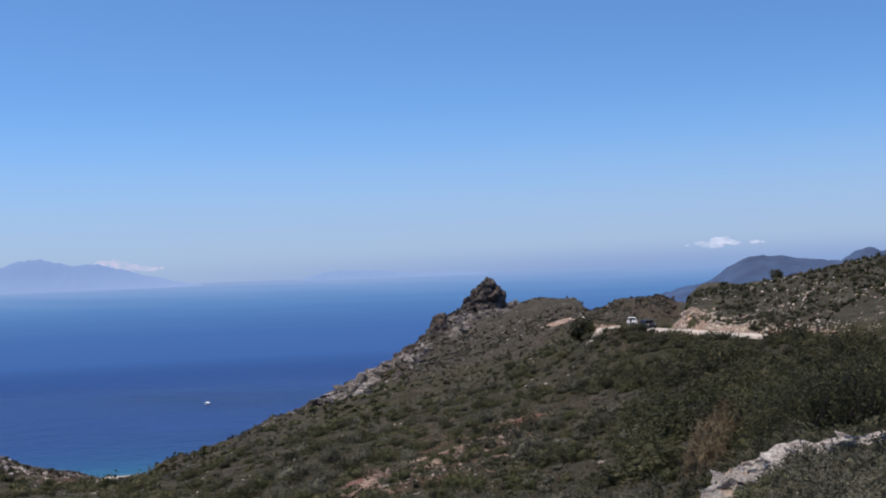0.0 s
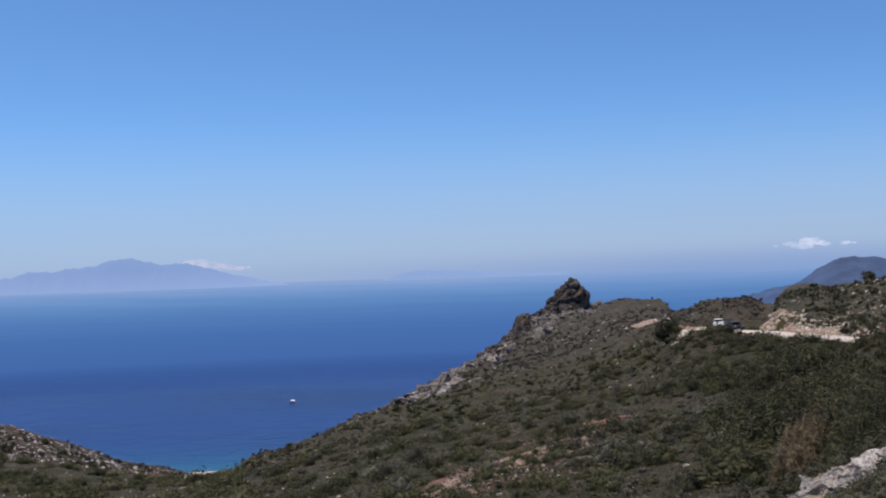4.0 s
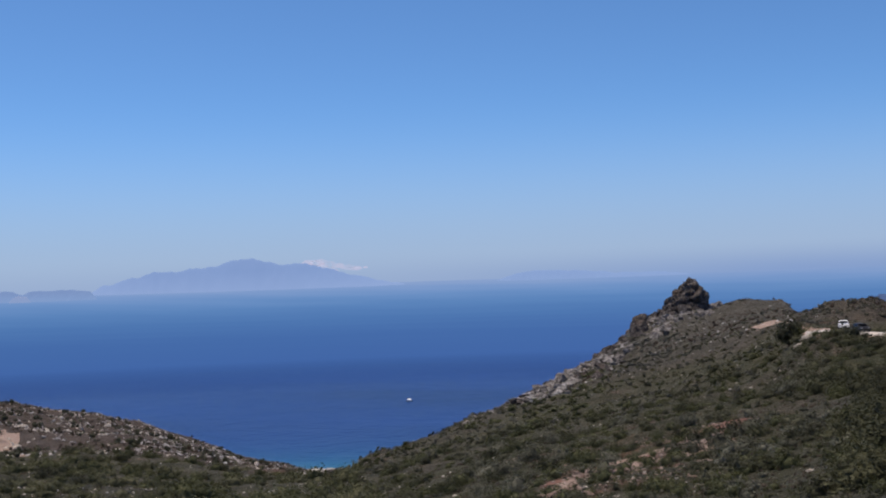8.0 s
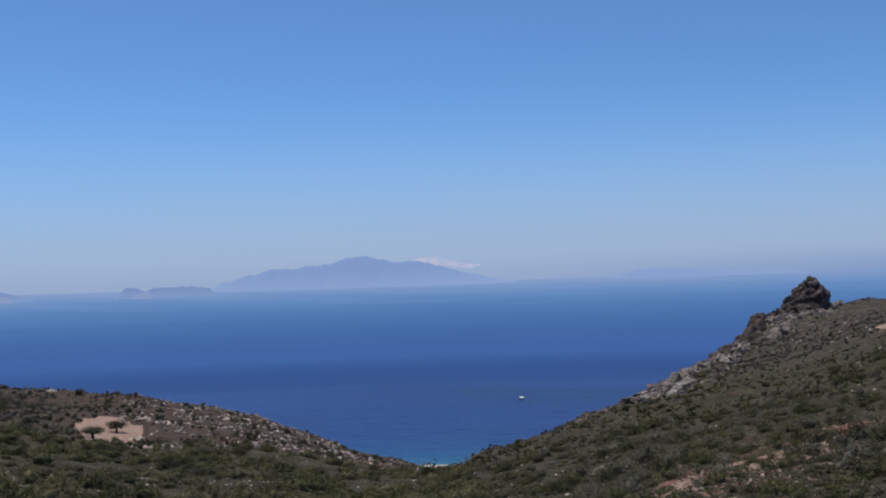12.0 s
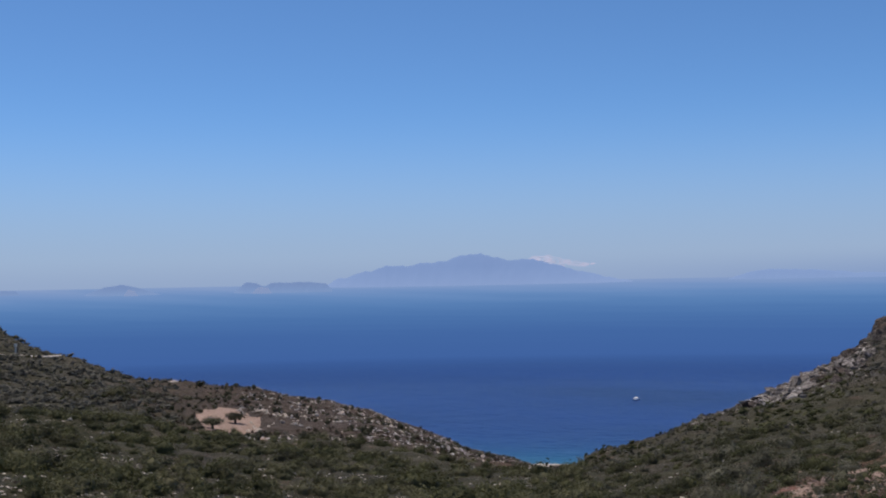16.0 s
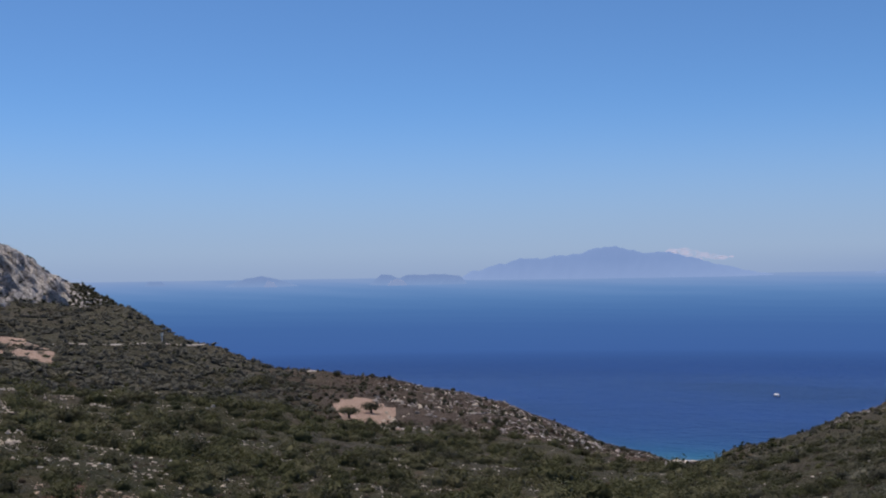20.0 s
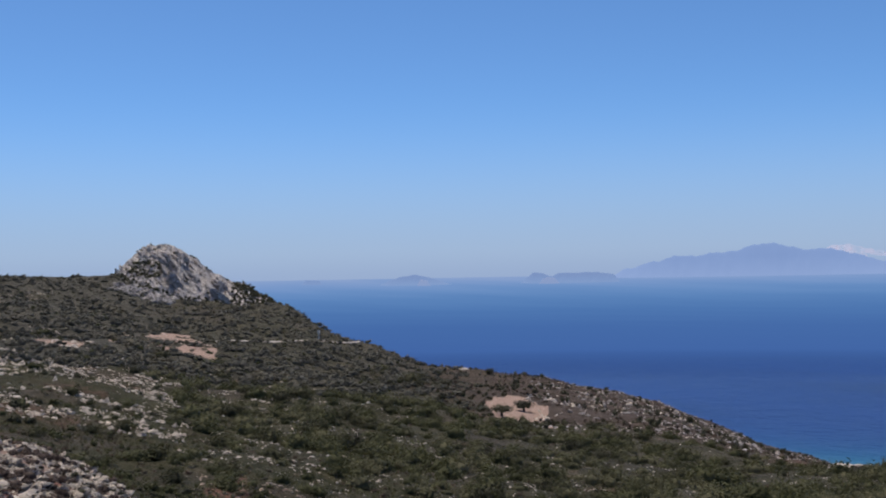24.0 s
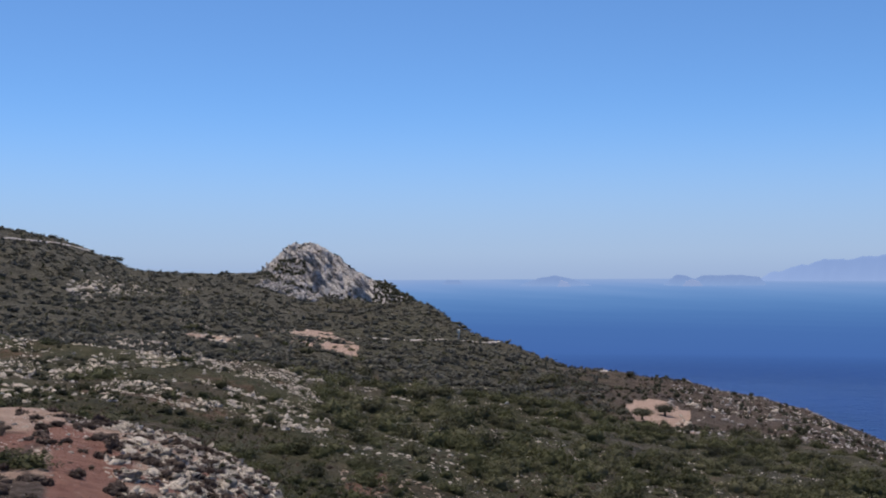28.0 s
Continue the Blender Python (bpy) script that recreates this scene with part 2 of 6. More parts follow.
# ---------------------------------------------------------------- helpers
def mesh_of(name, verts, faces, material, smooth=False, **points):
    """A mesh from arrays: vertices (n, 3), faces (m, 3 or 4), and float values on the points."""
    me = bpy.data.meshes.new(name)
    verts = np.asarray(verts, dtype=np.float32)
    faces = np.asarray(faces, dtype=np.int32)
    m, k = faces.shape
    me.vertices.add(len(verts))
    me.vertices.foreach_set("co", verts.ravel())
    me.loops.add(m * k)
    me.loops.foreach_set("vertex_index", faces.ravel())
    me.polygons.add(m)
    me.polygons.foreach_set("loop_start", np.arange(0, m * k, k, dtype=np.int32))
    if smooth:
        me.polygons.foreach_set("use_smooth", np.ones(m, dtype=bool))
    me.update(calc_edges=True)
    for key, values in points.items():
        me.attributes.new(key, "FLOAT", "POINT").data.foreach_set("value", np.asarray(values, dtype=np.float32))
    me.materials.append(material)
    return me


def part(name, data, parent, label="", m=None):
    """One mesh object under a thing. data: a mesh or a bmesh with its material in it."""
    ob = new(name, data)
    ob.parent = parent
    if m is not None:
        ob.matrix_basis = m
    if label:
        ob["label"] = label
    return ob


def bm_mesh(name, bm, material, smooth=False):
    me = bpy.data.meshes.new(name)
    bm.to_mesh(me)
    bm.free()
    me.materials.append(material)
    if smooth:
        me.polygons.foreach_set("use_smooth", np.ones(len(me.polygons), dtype=bool))
    return me


def lattice(ix, iy, iz, seed):
    h = (ix * 374761393 + iy * 668265263 + iz * 2147483647 + seed * 144665533) & 0xFFFFFFFF
    h = ((h ^ (h >> 13)) * 1274126177) & 0xFFFFFFFF
    h = ((h ^ (h >> 16)) * 1103515245) & 0xFFFFFFFF
    return (h & 0xFFFFFF) / 0xFFFFFF * 2 - 1


def vnoise(x, y, z=0.0, seed=0):
    x, y, z = np.broadcast_arrays(np.asarray(x, float), np.asarray(y, float), np.asarray(z, float))
    fx, fy, fz = np.floor(x), np.floor(y), np.floor(z)
    u, v, w = x - fx, y - fy, z - fz
    ix, iy, iz = (f.astype(np.int64) for f in (fx, fy, fz))
    u, v, w = (q * q * (3 - 2 * q) for q in (u, v, w))
    out = 0
    for dz, kz in ((0, 1 - w), (1, w)):
        for dy, ky in ((0, 1 - v), (1, v)):
            out = out + kz * ky * (lattice(ix, iy + dy, iz + dz, seed) * (1 - u) + lattice(ix + 1, iy + dy, iz + dz, seed) * u)
    return out


def fbm(x, y, z=0.0, octaves=4, seed=0, gain=0.5):
    out, a = 0.0, 1.0
    for k in range(octaves):
        out = out + a * vnoise(x * 2 ** k, y * 2 ** k, np.asarray(z) * 2 ** k, seed + k)
        a *= gain
    return out


def smooth(a, b, x):
    q = np.clip((x - a) / (b - a), 0, 1)
    return q * q * (3 - 2 * q)


# ---------------------------------------------------------------- the land
# Lines of the land as seen from the lookout: degrees to the left, metres away, degrees above the lookout's level.
LIP = [(-30, 24, -10.0), (-22, 26, -8.2), (-16, 28, -8.9), (-12, 32, -10.8), (-10, 36, -11.6), (-6, 44, -11.8), (0, 60, -11.5), (5, 74, -11.2), (8, 84, -11.1), (12, 96, -11.2),
       (16, 105, -11.2), (20, 110, -11.1), (25, 110, -11.0), (30, 105, -11.0), (35, 96, -11.0), (40, 84, -11.0), (45, 70, -11.0), (48.5, 60, -10.6), (52, 52, -8.6), (56, 50, -7.1), (58.2, 50, -6.6), (60, 50, -6.1), (62.5, 49, -5.95), (66, 48, -5.9), (75, 46, -5.9)]
HOLLOW = [(-30, 45, -9.0), (-22, 48, -8.2), (-16, 50, -8.9), (-12, 55, -9.6), (-10, 60, -9.8), (-6, 70, -9.8), (0, 90, -9.5), (5, 105, -9.4), (8, 118, -9.6), (12, 130, -9.9), (16, 140, -10.2),
          (20, 145, -10.1), (25, 145, -9.7), (30, 140, -9.3), (35, 130, -9.0), (40, 115, -8.8), (45, 100, -8.8), (48.5, 90, -8.8), (52, 86, -8.3), (56, 84, -7.4), (60, 84, -6.9), (66, 82, -6.8), (75, 80, -6.6)]
SLOPE = [(-30, 110, -5.2), (-22, 110, -5.3), (-16, 110, -5.6), (-12, 115, -5.9), (-10, 120, -6.0), (-6, 130, -6.4), (-3, 140, -6.8), (0, 150, -7.2), (2.5, 160, -7.6), (5, 170, -7.8), (8, 185, -8.1), (12, 195, -8.8),
         (16, 200, -9.4), (20, 210, -8.9), (25, 215, -8.1), (30, 210, -7.6), (35, 200, -7.0), (40, 180, -6.6), (45, 165, -6.3), (48.5, 155, -6.0), (52, 145, -5.6), (56, 140, -5.2), (60, 140, -4.9), (66, 135, -4.8), (75, 130, -4.6)]
VERGE = [(-30, 128, -4.35), (-22, 136, -4.1), (-16, 149, -3.78), (-12, 167, -3.38), (-10, 176, -3.2), (-8, 186, -3.05), (-6, 215, -4.2), (-3, 235, -4.9), (0, 250, -5.3), (2.5, 260, -5.7), (5, 268, -6.1), (8, 262, -6.95), (12, 255, -8.0),
         (16, 260, -9.2), (20, 300, -8.4), (25, 300, -7.2), (30, 285, -6.9), (35, 280, -6.0), (40, 270, -5.2), (45, 260, -4.6), (48.5, 250, -4.1), (52, 240, -3.6), (56, 230, -3.3), (60, 225, -3.0), (66, 215, -2.9), (75, 210, -2.7)]
FARSIDE = [(-30, 136, -4.1), (-22, 144, -3.87), (-16, 157, -3.58), (-12, 175, -3.22), (-10, 184, -3.06), (-8, 195, -2.9), (-6, 270, -3.0), (-3, 300, -3.6), (0, 320, -4.0), (2.5, 320, -4.6), (5, 310, -5.65), (8, 300, -6.65), (12, 285, -7.95),
           (16, 330, -9.2), (20, 420, -8.2), (25, 400, -6.6), (30, 345, -5.75), (35, 360, -5.1), (40, 360, -4.2), (45, 350, -3.5), (48.5, 345, -3.0), (52, 340, -2.5), (56, 335, -2.1), (60, 330, -1.6), (66, 320, -1.2), (75, 310, -0.9)]
CUT = [(-30, 146, -3.2), (-18, 158, -2.75), (-16, 164, -3.0), (-14, 173, -2.7), (-12, 182, -2.35), (-11.2, 188, -3.02), (-10, 194, -2.98), (-8, 215, -2.85), (-6, 280, -2.9), (-3, 312, -3.4), (0, 330, -3.85), (2.5, 328, -4.5), (5, 314, -5.63), (8, 303, -6.63),
       (12, 288, -7.93), (14, 294, -8.8), (16, 350, -9.2), (20, 440, -8.2), (25, 415, -6.55), (30, 370, -5.5), (35, 370, -5.0), (40, 375, -4.0), (45, 370, -3.3), (48.5, 365, -2.8), (52, 360, -2.2), (56, 355, -1.8), (60, 350, -1.2), (66, 340, -0.7), (75, 330, -0.4)]
KNOLL = [(-30, 190, 0.6), (-22, 205, 0.22), (-19.1, 212, -0.12), (-17.6, 216, -0.36), (-15.9, 220, -0.7), (-14.8, 222, -0.93), (-12.5, 222, -1.35), (-11.8, 218, -1.95), (-11.2, 222, -3.0), (-10, 235, -2.95), (-8, 255, -2.8), (-6, 300, -2.6), (-3, 335, -2.9),
         (0, 350, -3.4), (2.5, 345, -4.35), (5, 325, -5.6), (8, 308, -6.62), (12, 292, -7.95), (14, 300, -8.75), (16, 400, -9.2), (20, 500, -8.1), (25, 450, -6.4), (30, 395, -5.2), (35, 395, -4.7), (40, 420, -3.4), (45, 430, -2.6), (48.5, 430, -2.1), (52, 430, -1.4), (56, 420, -0.7), (60, 410, 0.4), (66, 400, 1.2), (75, 390, 1.6)]
RIDGE_EAST = [(-30, 300, -1.0), (-20, 310, -1.2), (-13, 330, -2.2), (-11.3, 335, -2.05), (-10.2, 335, -1.64), (-8.6, 340, -1.67), (-7.6, 350, -1.98), (-7.1, 370, -1.9), (-6.2, 400, -1.45), (-4.8, 410, -1.45), (-3.1, 420, -1.68), (-0.9, 420, -1.8), (0, 412, -2.25),
              (0.7, 405, -2.6), (1.1, 400, -3.15), (2.5, 385, -4.08), (3.9, 362, -4.84), (5.3, 346, -5.58), (6.5, 332, -6.2), (8.7, 316, -6.76), (10.9, 303, -7.58), (12.7, 298, -8.12), (14.3, 306, -8.7)]
RIDGE_WEST = [(15.5, 600, -9.3), (17, 660, -8.8), (19.8, 600, -8.05), (21.9, 560, -7.08), (23.6, 525, -6.62), (25, 500, -6.15), (26.3, 480, -5.86), (28.4, 450, -5.45), (30.3, 425, -4.88), (32.5, 418, -4.65), (34.2, 420, -4.43), (35.5, 430, -4.3), (36.6, 445, -3.95), (37.8, 460, -3.40),
              (39.5, 490, -2.88), (40.5, 510, -2.48), (41.05, 522, -2.17), (41.95, 540, -1.58), (43, 565, -1.1), (45, 600, -0.9), (48, 620, -0.5), (50.7, 620, 0.3), (54.2, 600, 0.27), (56.5, 560, 0.41), (57.6, 545, 0.87), (58.9, 530, 1.4), (60.4, 520, 2.06), (62.6, 510, 2.51), (68, 490, 3.0), (75, 470, 3.1)]
SHORE = [(-30, 800), (-10, 760), (0, 720), (8, 700), (12, 698), (14.5, 703), (17.5, 705), (19, 712), (25, 740), (40, 780), (50, 900), (75, 900)]


def bend(az, xs, ys):
    """A smooth line through its knots, without overshoot; round the back it closes on itself."""
    xs, ys = np.asarray(xs, float), np.asarray(ys, float)
    xs = np.concatenate([[xs[-1] - 360], xs, [xs[0] + 360]])
    ys = np.concatenate([[ys[-1]], ys, [ys[0]]])
    return hermite(np.asarray(az, float)[..., None], np.broadcast_to(xs, (*np.shape(az), len(xs))), np.broadcast_to(ys, (*np.shape(az), len(ys))))


def hermite(x, xs, ys):
    """Monotone cubic through (xs, ys) along the last axis, at x (..., 1)."""
    h = np.diff(xs, axis=-1)
    d = np.diff(ys, axis=-1) / h
    inner = np.where(d[..., :-1] * d[..., 1:] > 0, 2 * d[..., :-1] * d[..., 1:] / (d[..., :-1] + d[..., 1:] + 1e-12 * np.sign(d[..., :-1] + 1e-30)), 0.0)
    s = np.concatenate([d[..., :1], inner, d[..., -1:]], axis=-1)
    k = np.clip((x >= xs).sum(-1) - 1, 0, xs.shape[-1] - 2)[..., None]

    def take(a, i):
        return np.take_along_axis(np.broadcast_to(a, (*k.shape[:-1], a.shape[-1])), i, -1)[..., 0]
    hk, y0, y1, s0, s1 = take(h, k), take(ys, k), take(ys, k + 1), take(s, k), take(s, k + 1)
    q = (x[..., 0] - take(xs, k)) / hk
    return (2 * q ** 3 - 3 * q ** 2 + 1) * y0 + (q ** 3 - 2 * q ** 2 + q) * hk * s0 + (3 * q ** 2 - 2 * q ** 3) * y1 + (q ** 3 - q ** 2) * hk * s1


def knots(az):
    """Distances and heights (from the lookout's level) of all the lines at the bearings az."""
    az = np.asarray(az, float)
    rs, zs = [np.full(az.shape, 0.0), np.full(az.shape, 2.5)], [np.full(az.shape, -1.7), np.full(az.shape, -1.75)]
    for line in (LIP, HOLLOW, SLOPE, VERGE, FARSIDE, CUT, KNOLL, RIDGE_EAST + RIDGE_WEST):
        a, r, e = zip(*line)
        r, e = bend(az, a, r), bend(az, a, e)
        z = r * np.tan(np.radians(e))
        if line is LIP:
            rs.append(r * 0.58)
            zs.append(r * 0.58 * np.tan(np.radians(e - 3.6 - 0.9 * (1 - smooth(-10.5, -7.5, az)) * smooth(-60, -40, az))))
        rs.append(r)
        zs.append(z)
    a, r = zip(*SHORE)
    shore = bend(az, a, r)
    rs += [rs[-1] + 0.35 * (shore - rs[-1]), shore, shore + 250]
    zs += [zs[-1] * 0.5 - 0.5 * EYE, np.full(az.shape, -EYE), np.full(az.shape, -EYE - 25)]
    return np.stack(rs, -1), np.stack(zs, -1)


def around(az, r):
    a = np.radians(az)
    return -r * np.sin(a), r * np.cos(a)


def band(az, r, a0, a1, r0, r1, soft_a=0.5, soft_r=6.0):
    return smooth(a0 - soft_a, a0 + soft_a, az) * (1 - smooth(a1 - soft_a, a1 + soft_a, az)) * smooth(r0 - soft_r, r0 + soft_r, r) * (1 - smooth(r1 - soft_r, r1 + soft_r, r))


def roadway(az, r):
    """1 on the road across the right-hand slope."""
    a, e, _ = zip(*VERGE)
    a2, f, _ = zip(*FARSIDE)
    e, f = bend(az, a, e), bend(az, a2, f)
    return smooth(-4, 0, r - e) * (1 - smooth(0, 1.5, r - f)) * (1 - smooth(-7.6, -7.0, az))


def ground(az, r):
    """Height above the sea of the ground at bearing az (degrees) and distance r."""
    az, r = np.broadcast_arrays(np.asarray(az, float), np.asarray(r, float))
    rs, zs = knots(az)
    z = hermite(r[..., None], rs, zs)
    x, y = around(az, r)
    k = np.clip(r / 220, 0.04, 1.0) * (1 - 0.92 * roadway(az, r)) * (1 - 0.85 * band(az, r, 29.6, 33.4, 245, 335))
    rough = 1.3 * fbm(x / 34, y / 34, 0, 3, 3) + 0.55 * fbm(x / 7, y / 7, 0, 3, 9)
    return EYE + z + k * rough + 0.10 * np.clip(r / 40, 0, 1) * vnoise(x / 1.3, y / 1.3, 0, 15)


def rise(az, r):
    """A point on the ground."""
    x, y = around(az, r)
    return np.stack([x, y, ground(az, r)], -1)


def zones(az, r):
    x, y = around(az, r)
    w = fbm(x / 9, y / 9, 0, 3, 31)
    crag = fbm(x / 3, y / 3, 0, 3, 35)
    edge = r + 5 * w + 3 * crag
    bare = smooth(-2, 2, edge - np.interp(az, (29.8, 30.3, 31.5, 32.4, 33.0), (294, 270, 262, 260, 302))) * (1 - smooth(-2, 2, edge - np.interp(az, (29.8, 30.3, 31.2, 32.2, 33.0), (304, 314, 330, 322, 308)))) * band(az, r, 29.8, 33.0, 250, 345, 0.05, 2)
    lower = np.interp(az, (45.8, 46.3, 47.2, 48.0, 49.0, 50.2, 51.8), (296, 296, 300, 305, 306, 300, 288)) + 7 * w
    upper = np.interp(az, (45.8, 46.3, 47.2, 48.0, 49.0, 50.2, 51.8), (330, 384, 398, 412, 381, 328, 297)) + 7 * w
    bare = np.maximum(bare, 0.95 * smooth(-3, 3, r - lower) * (1 - smooth(-3, 3, r - upper)) * band(az, r, 45.9, 51.8, 250, 450, 0.15, 5) * smooth(-0.45, 0.05, vnoise(x / 4, y / 5, 0, 38) + 0.5 * w))
    bare = np.maximum(bare, 0.8 * band(az + 0.5 * w, r + 5 * w, 52.0, 56.3, 283, 297, 0.4, 3))
    bank = band(az + 0.4 * w, r + 1.5 * w, 48.5, 80, 14, 52.5, 1.0, 1.5)
    crumb = fbm(x / 2.4, y / 2.4, 0, 4, 37, 0.6)
    bare = np.maximum(bare, 0.85 * bank * smooth(0.02, 0.42, crumb + 1.2 * smooth(59.2, 60.2, az + 0.3 * w) * smooth(41.5, 43.5, r + w) + 0.4 * band(az, r, 55.2, 58.2, 40, 47, 0.5, 1.5)))
    bare = np.maximum(bare, 0.7 * band(az + 0.5 * w, r + 3 * w, -6.6, -5.2, 292, 316, 0.3, 3))
    bare = np.maximum(bare, 0.95 * roadway(az, r))
    wash = 3.2 * (az - 1.0) + (r - 96) * 0.9
    bare = np.maximum(bare, 0.75 * (1 - smooth(1.5, 4, np.abs(wash - 9 * w))) * band(az, r, -4.0, 5.2, 80, 116, 0.5, 3) * smooth(-0.3, 0.2, vnoise(x / 3, y / 3, 0, 39) + 0.2))
    past = r - bend(az, *zip(*[(q, d) for q, d, _ in FARSIDE]))
    bare = np.maximum(bare, 0.7 * smooth(0, 1, past) * (1 - smooth(3, 6, past + 3 * w)) * (1 - smooth(-11.6, -11.2, az)) * smooth(-20.5, -18.5, az) * smooth(-0.6, 0.2, w))
    bare = np.maximum(bare, 0.7 * band(az + 0.4 * w, r + 6 * w, 28.8, 30.6, 236, 250, 0.3, 3))
    gully = 3.2 * (az - 1.0) + (r - 96) * 0.9
    red = smooth(0.1, 0.6, fbm(x / 5, y / 5, 0, 3, 41) + 0.3) * band(az + 0.8 * w, r, -4.5, 5.5, 78, 128, 0.8, 5) * (1 - 0.6 * smooth(3, 9, np.abs(gully - 9 * w))) * (1 - smooth(10, 18, np.abs(gully - 14 * w)))
    red = np.maximum(red, 0.95 * band(az + 0.7 * w, r + 2 * w, 57.9, 60.9, 14, 43.0, 0.5, 1.5))
    red = np.maximum(red, 0.8 * bank * smooth(0.12, 0.5, fbm(x / 3.2, y / 3.2, 0, 3, 42)) * (1 - smooth(41, 43.5, r)))
    red = np.maximum(red, 0.5 * band(az + 0.5 * w, r + 3 * w + 3 * (az - 45.5), 44.6, 46.8, 78, 90, 0.3, 2))
    red = np.maximum(red, 0.45 * smooth(0.2, 0.6, w) * band(az, r, 50, 57.5, 36, 46, 0.6, 2))
    red = np.maximum(red, 0.3 * smooth(0.35, 0.9, fbm(x / 14, y / 14, 0, 3, 51)) * (r < 260))
    dry = 0.75 * smooth(240, 330, r) * smooth(-0.6, 0.5, fbm(x / 45, y / 45, 0, 3, 61)) * (1 - 0.8 * smooth(36, 40, az))
    dry = np.maximum(dry, 0.9 * band(az, r, -9, 3, 285, 450, 2, 20))
    dry = np.maximum(dry, 0.9 * band(az + w, r, 14, 33.5, 235, 690, 1.5, 20))
    dry = np.maximum(dry, 0.7 * band(az, r, -11.6, -7, 262, 350, 0.5, 15))
    dry = np.maximum(dry, 0.95 * bank)
    sand = band(az, r, 13.0, 19.6, 682, 725, 0.6, 5)
    wide = fbm(x / 30, y / 30, 0, 3, 71)
    maquis = (0.9 - 0.4 * smooth(37, 40, az) * (1 - smooth(47, 50, az))) * smooth(35, 39, az + 2 * wide) * smooth(232, 262, r + 12 * wide) * (1 - 0.75 * band(az + 0.5 * w, r - 18 * (59.4 - az) + 10 * w, 53.4, 59.6, 362, 402, 0.5, 8))
    maquis = np.maximum(maquis, 0.75 * (1 - smooth(-9, -6, az + wide)) * smooth(42, 55, r) * (1 - smooth(132, 142, r)))
    maquis = np.maximum(maquis, 0.8 * (1 - smooth(-12, -11, az)) * smooth(4, 9, past + 3 * wide))
    maquis = np.maximum(maquis, (0.5 - 0.3 * smooth(33, 40, az)) * smooth(12, 18, az) * (1 - smooth(46, 50, az + 2 * wide)) * smooth(100, 125, r + 10 * wide) * (1 - smooth(225, 255, r + 15 * wide)))
    maquis = np.maximum(maquis, 0.3 * band(az, r, -9, 15.5, 58, 320, 2, 15) * smooth(-0.7, 0.3, wide + 0.2))
    maquis = np.maximum(maquis, 0.75 * band(az, r, -9, 6, 285, 460, 2, 15))
    return {"maquis": maquis, "bare": bare, "red": red, "dry": dry, "sand": sand}


def build_land():
    cols = np.concatenate([np.arange(-27, 69, 0.115), np.arange(69, 333, 3.0)])
    rs, _ = knots(cols)
    parts = [3, 5, 12, 26, 34, 40, 8, 12, 26, 30, 16, 16, 4]
    rows = []
    for k, n in enumerate(parts):
        q = np.arange(n) / n
        rows.append(rs[:, k:k + 1] * (1 - q) + rs[:, k + 1:k + 2] * q)
    rows.append(rs[:, -1:])
    R = np.concatenate(rows, 1)
    A = np.broadcast_to(cols[:, None], R.shape)
    V = rise(A, R).reshape(-1, 3)
    n, m = R.shape
    i = np.arange(n)[:, None]
    j = np.arange(m - 1)[None, :]
    i2 = (i + 1) % n
    F = np.stack([i * m + j, i2 * m + j, i2 * m + j + 1, i * m + j + 1], -1).reshape(-1, 4)[:, ::-1]
    Z = {k: v.ravel() for k, v in zones(A, R).items()}
    land = new("ground", mesh_of("ground", V, F, SOIL, True, **Z))
    tagged(land, "dry hillside of olive scrub, pale soil and stones above the sea", "hillside", kind="structure")


NEAR_WATER, RIM = 1250.0, 4960.0      # where the painted haze over the water begins, and where the view ends
DIP = math.degrees(math.atan(EYE / NEAR_WATER))


def ring(rr, zz, aa):
    A, Q = np.meshgrid(aa, np.arange(len(rr)), indexing="ij")
    x, y = around(A, rr[Q])
    n, m = A.shape
    i, j = np.arange(n)[:, None], np.arange(m - 1)[None, :]
    i2 = (i + 1) % n
    F = np.stack([i * m + j, i2 * m + j, i2 * m + j + 1, i * m + j + 1], -1).reshape(-1, 4)[:, ::-1]
    return np.stack([x, y, zz[Q]], -1).reshape(-1, 3), F, A, rr[Q]


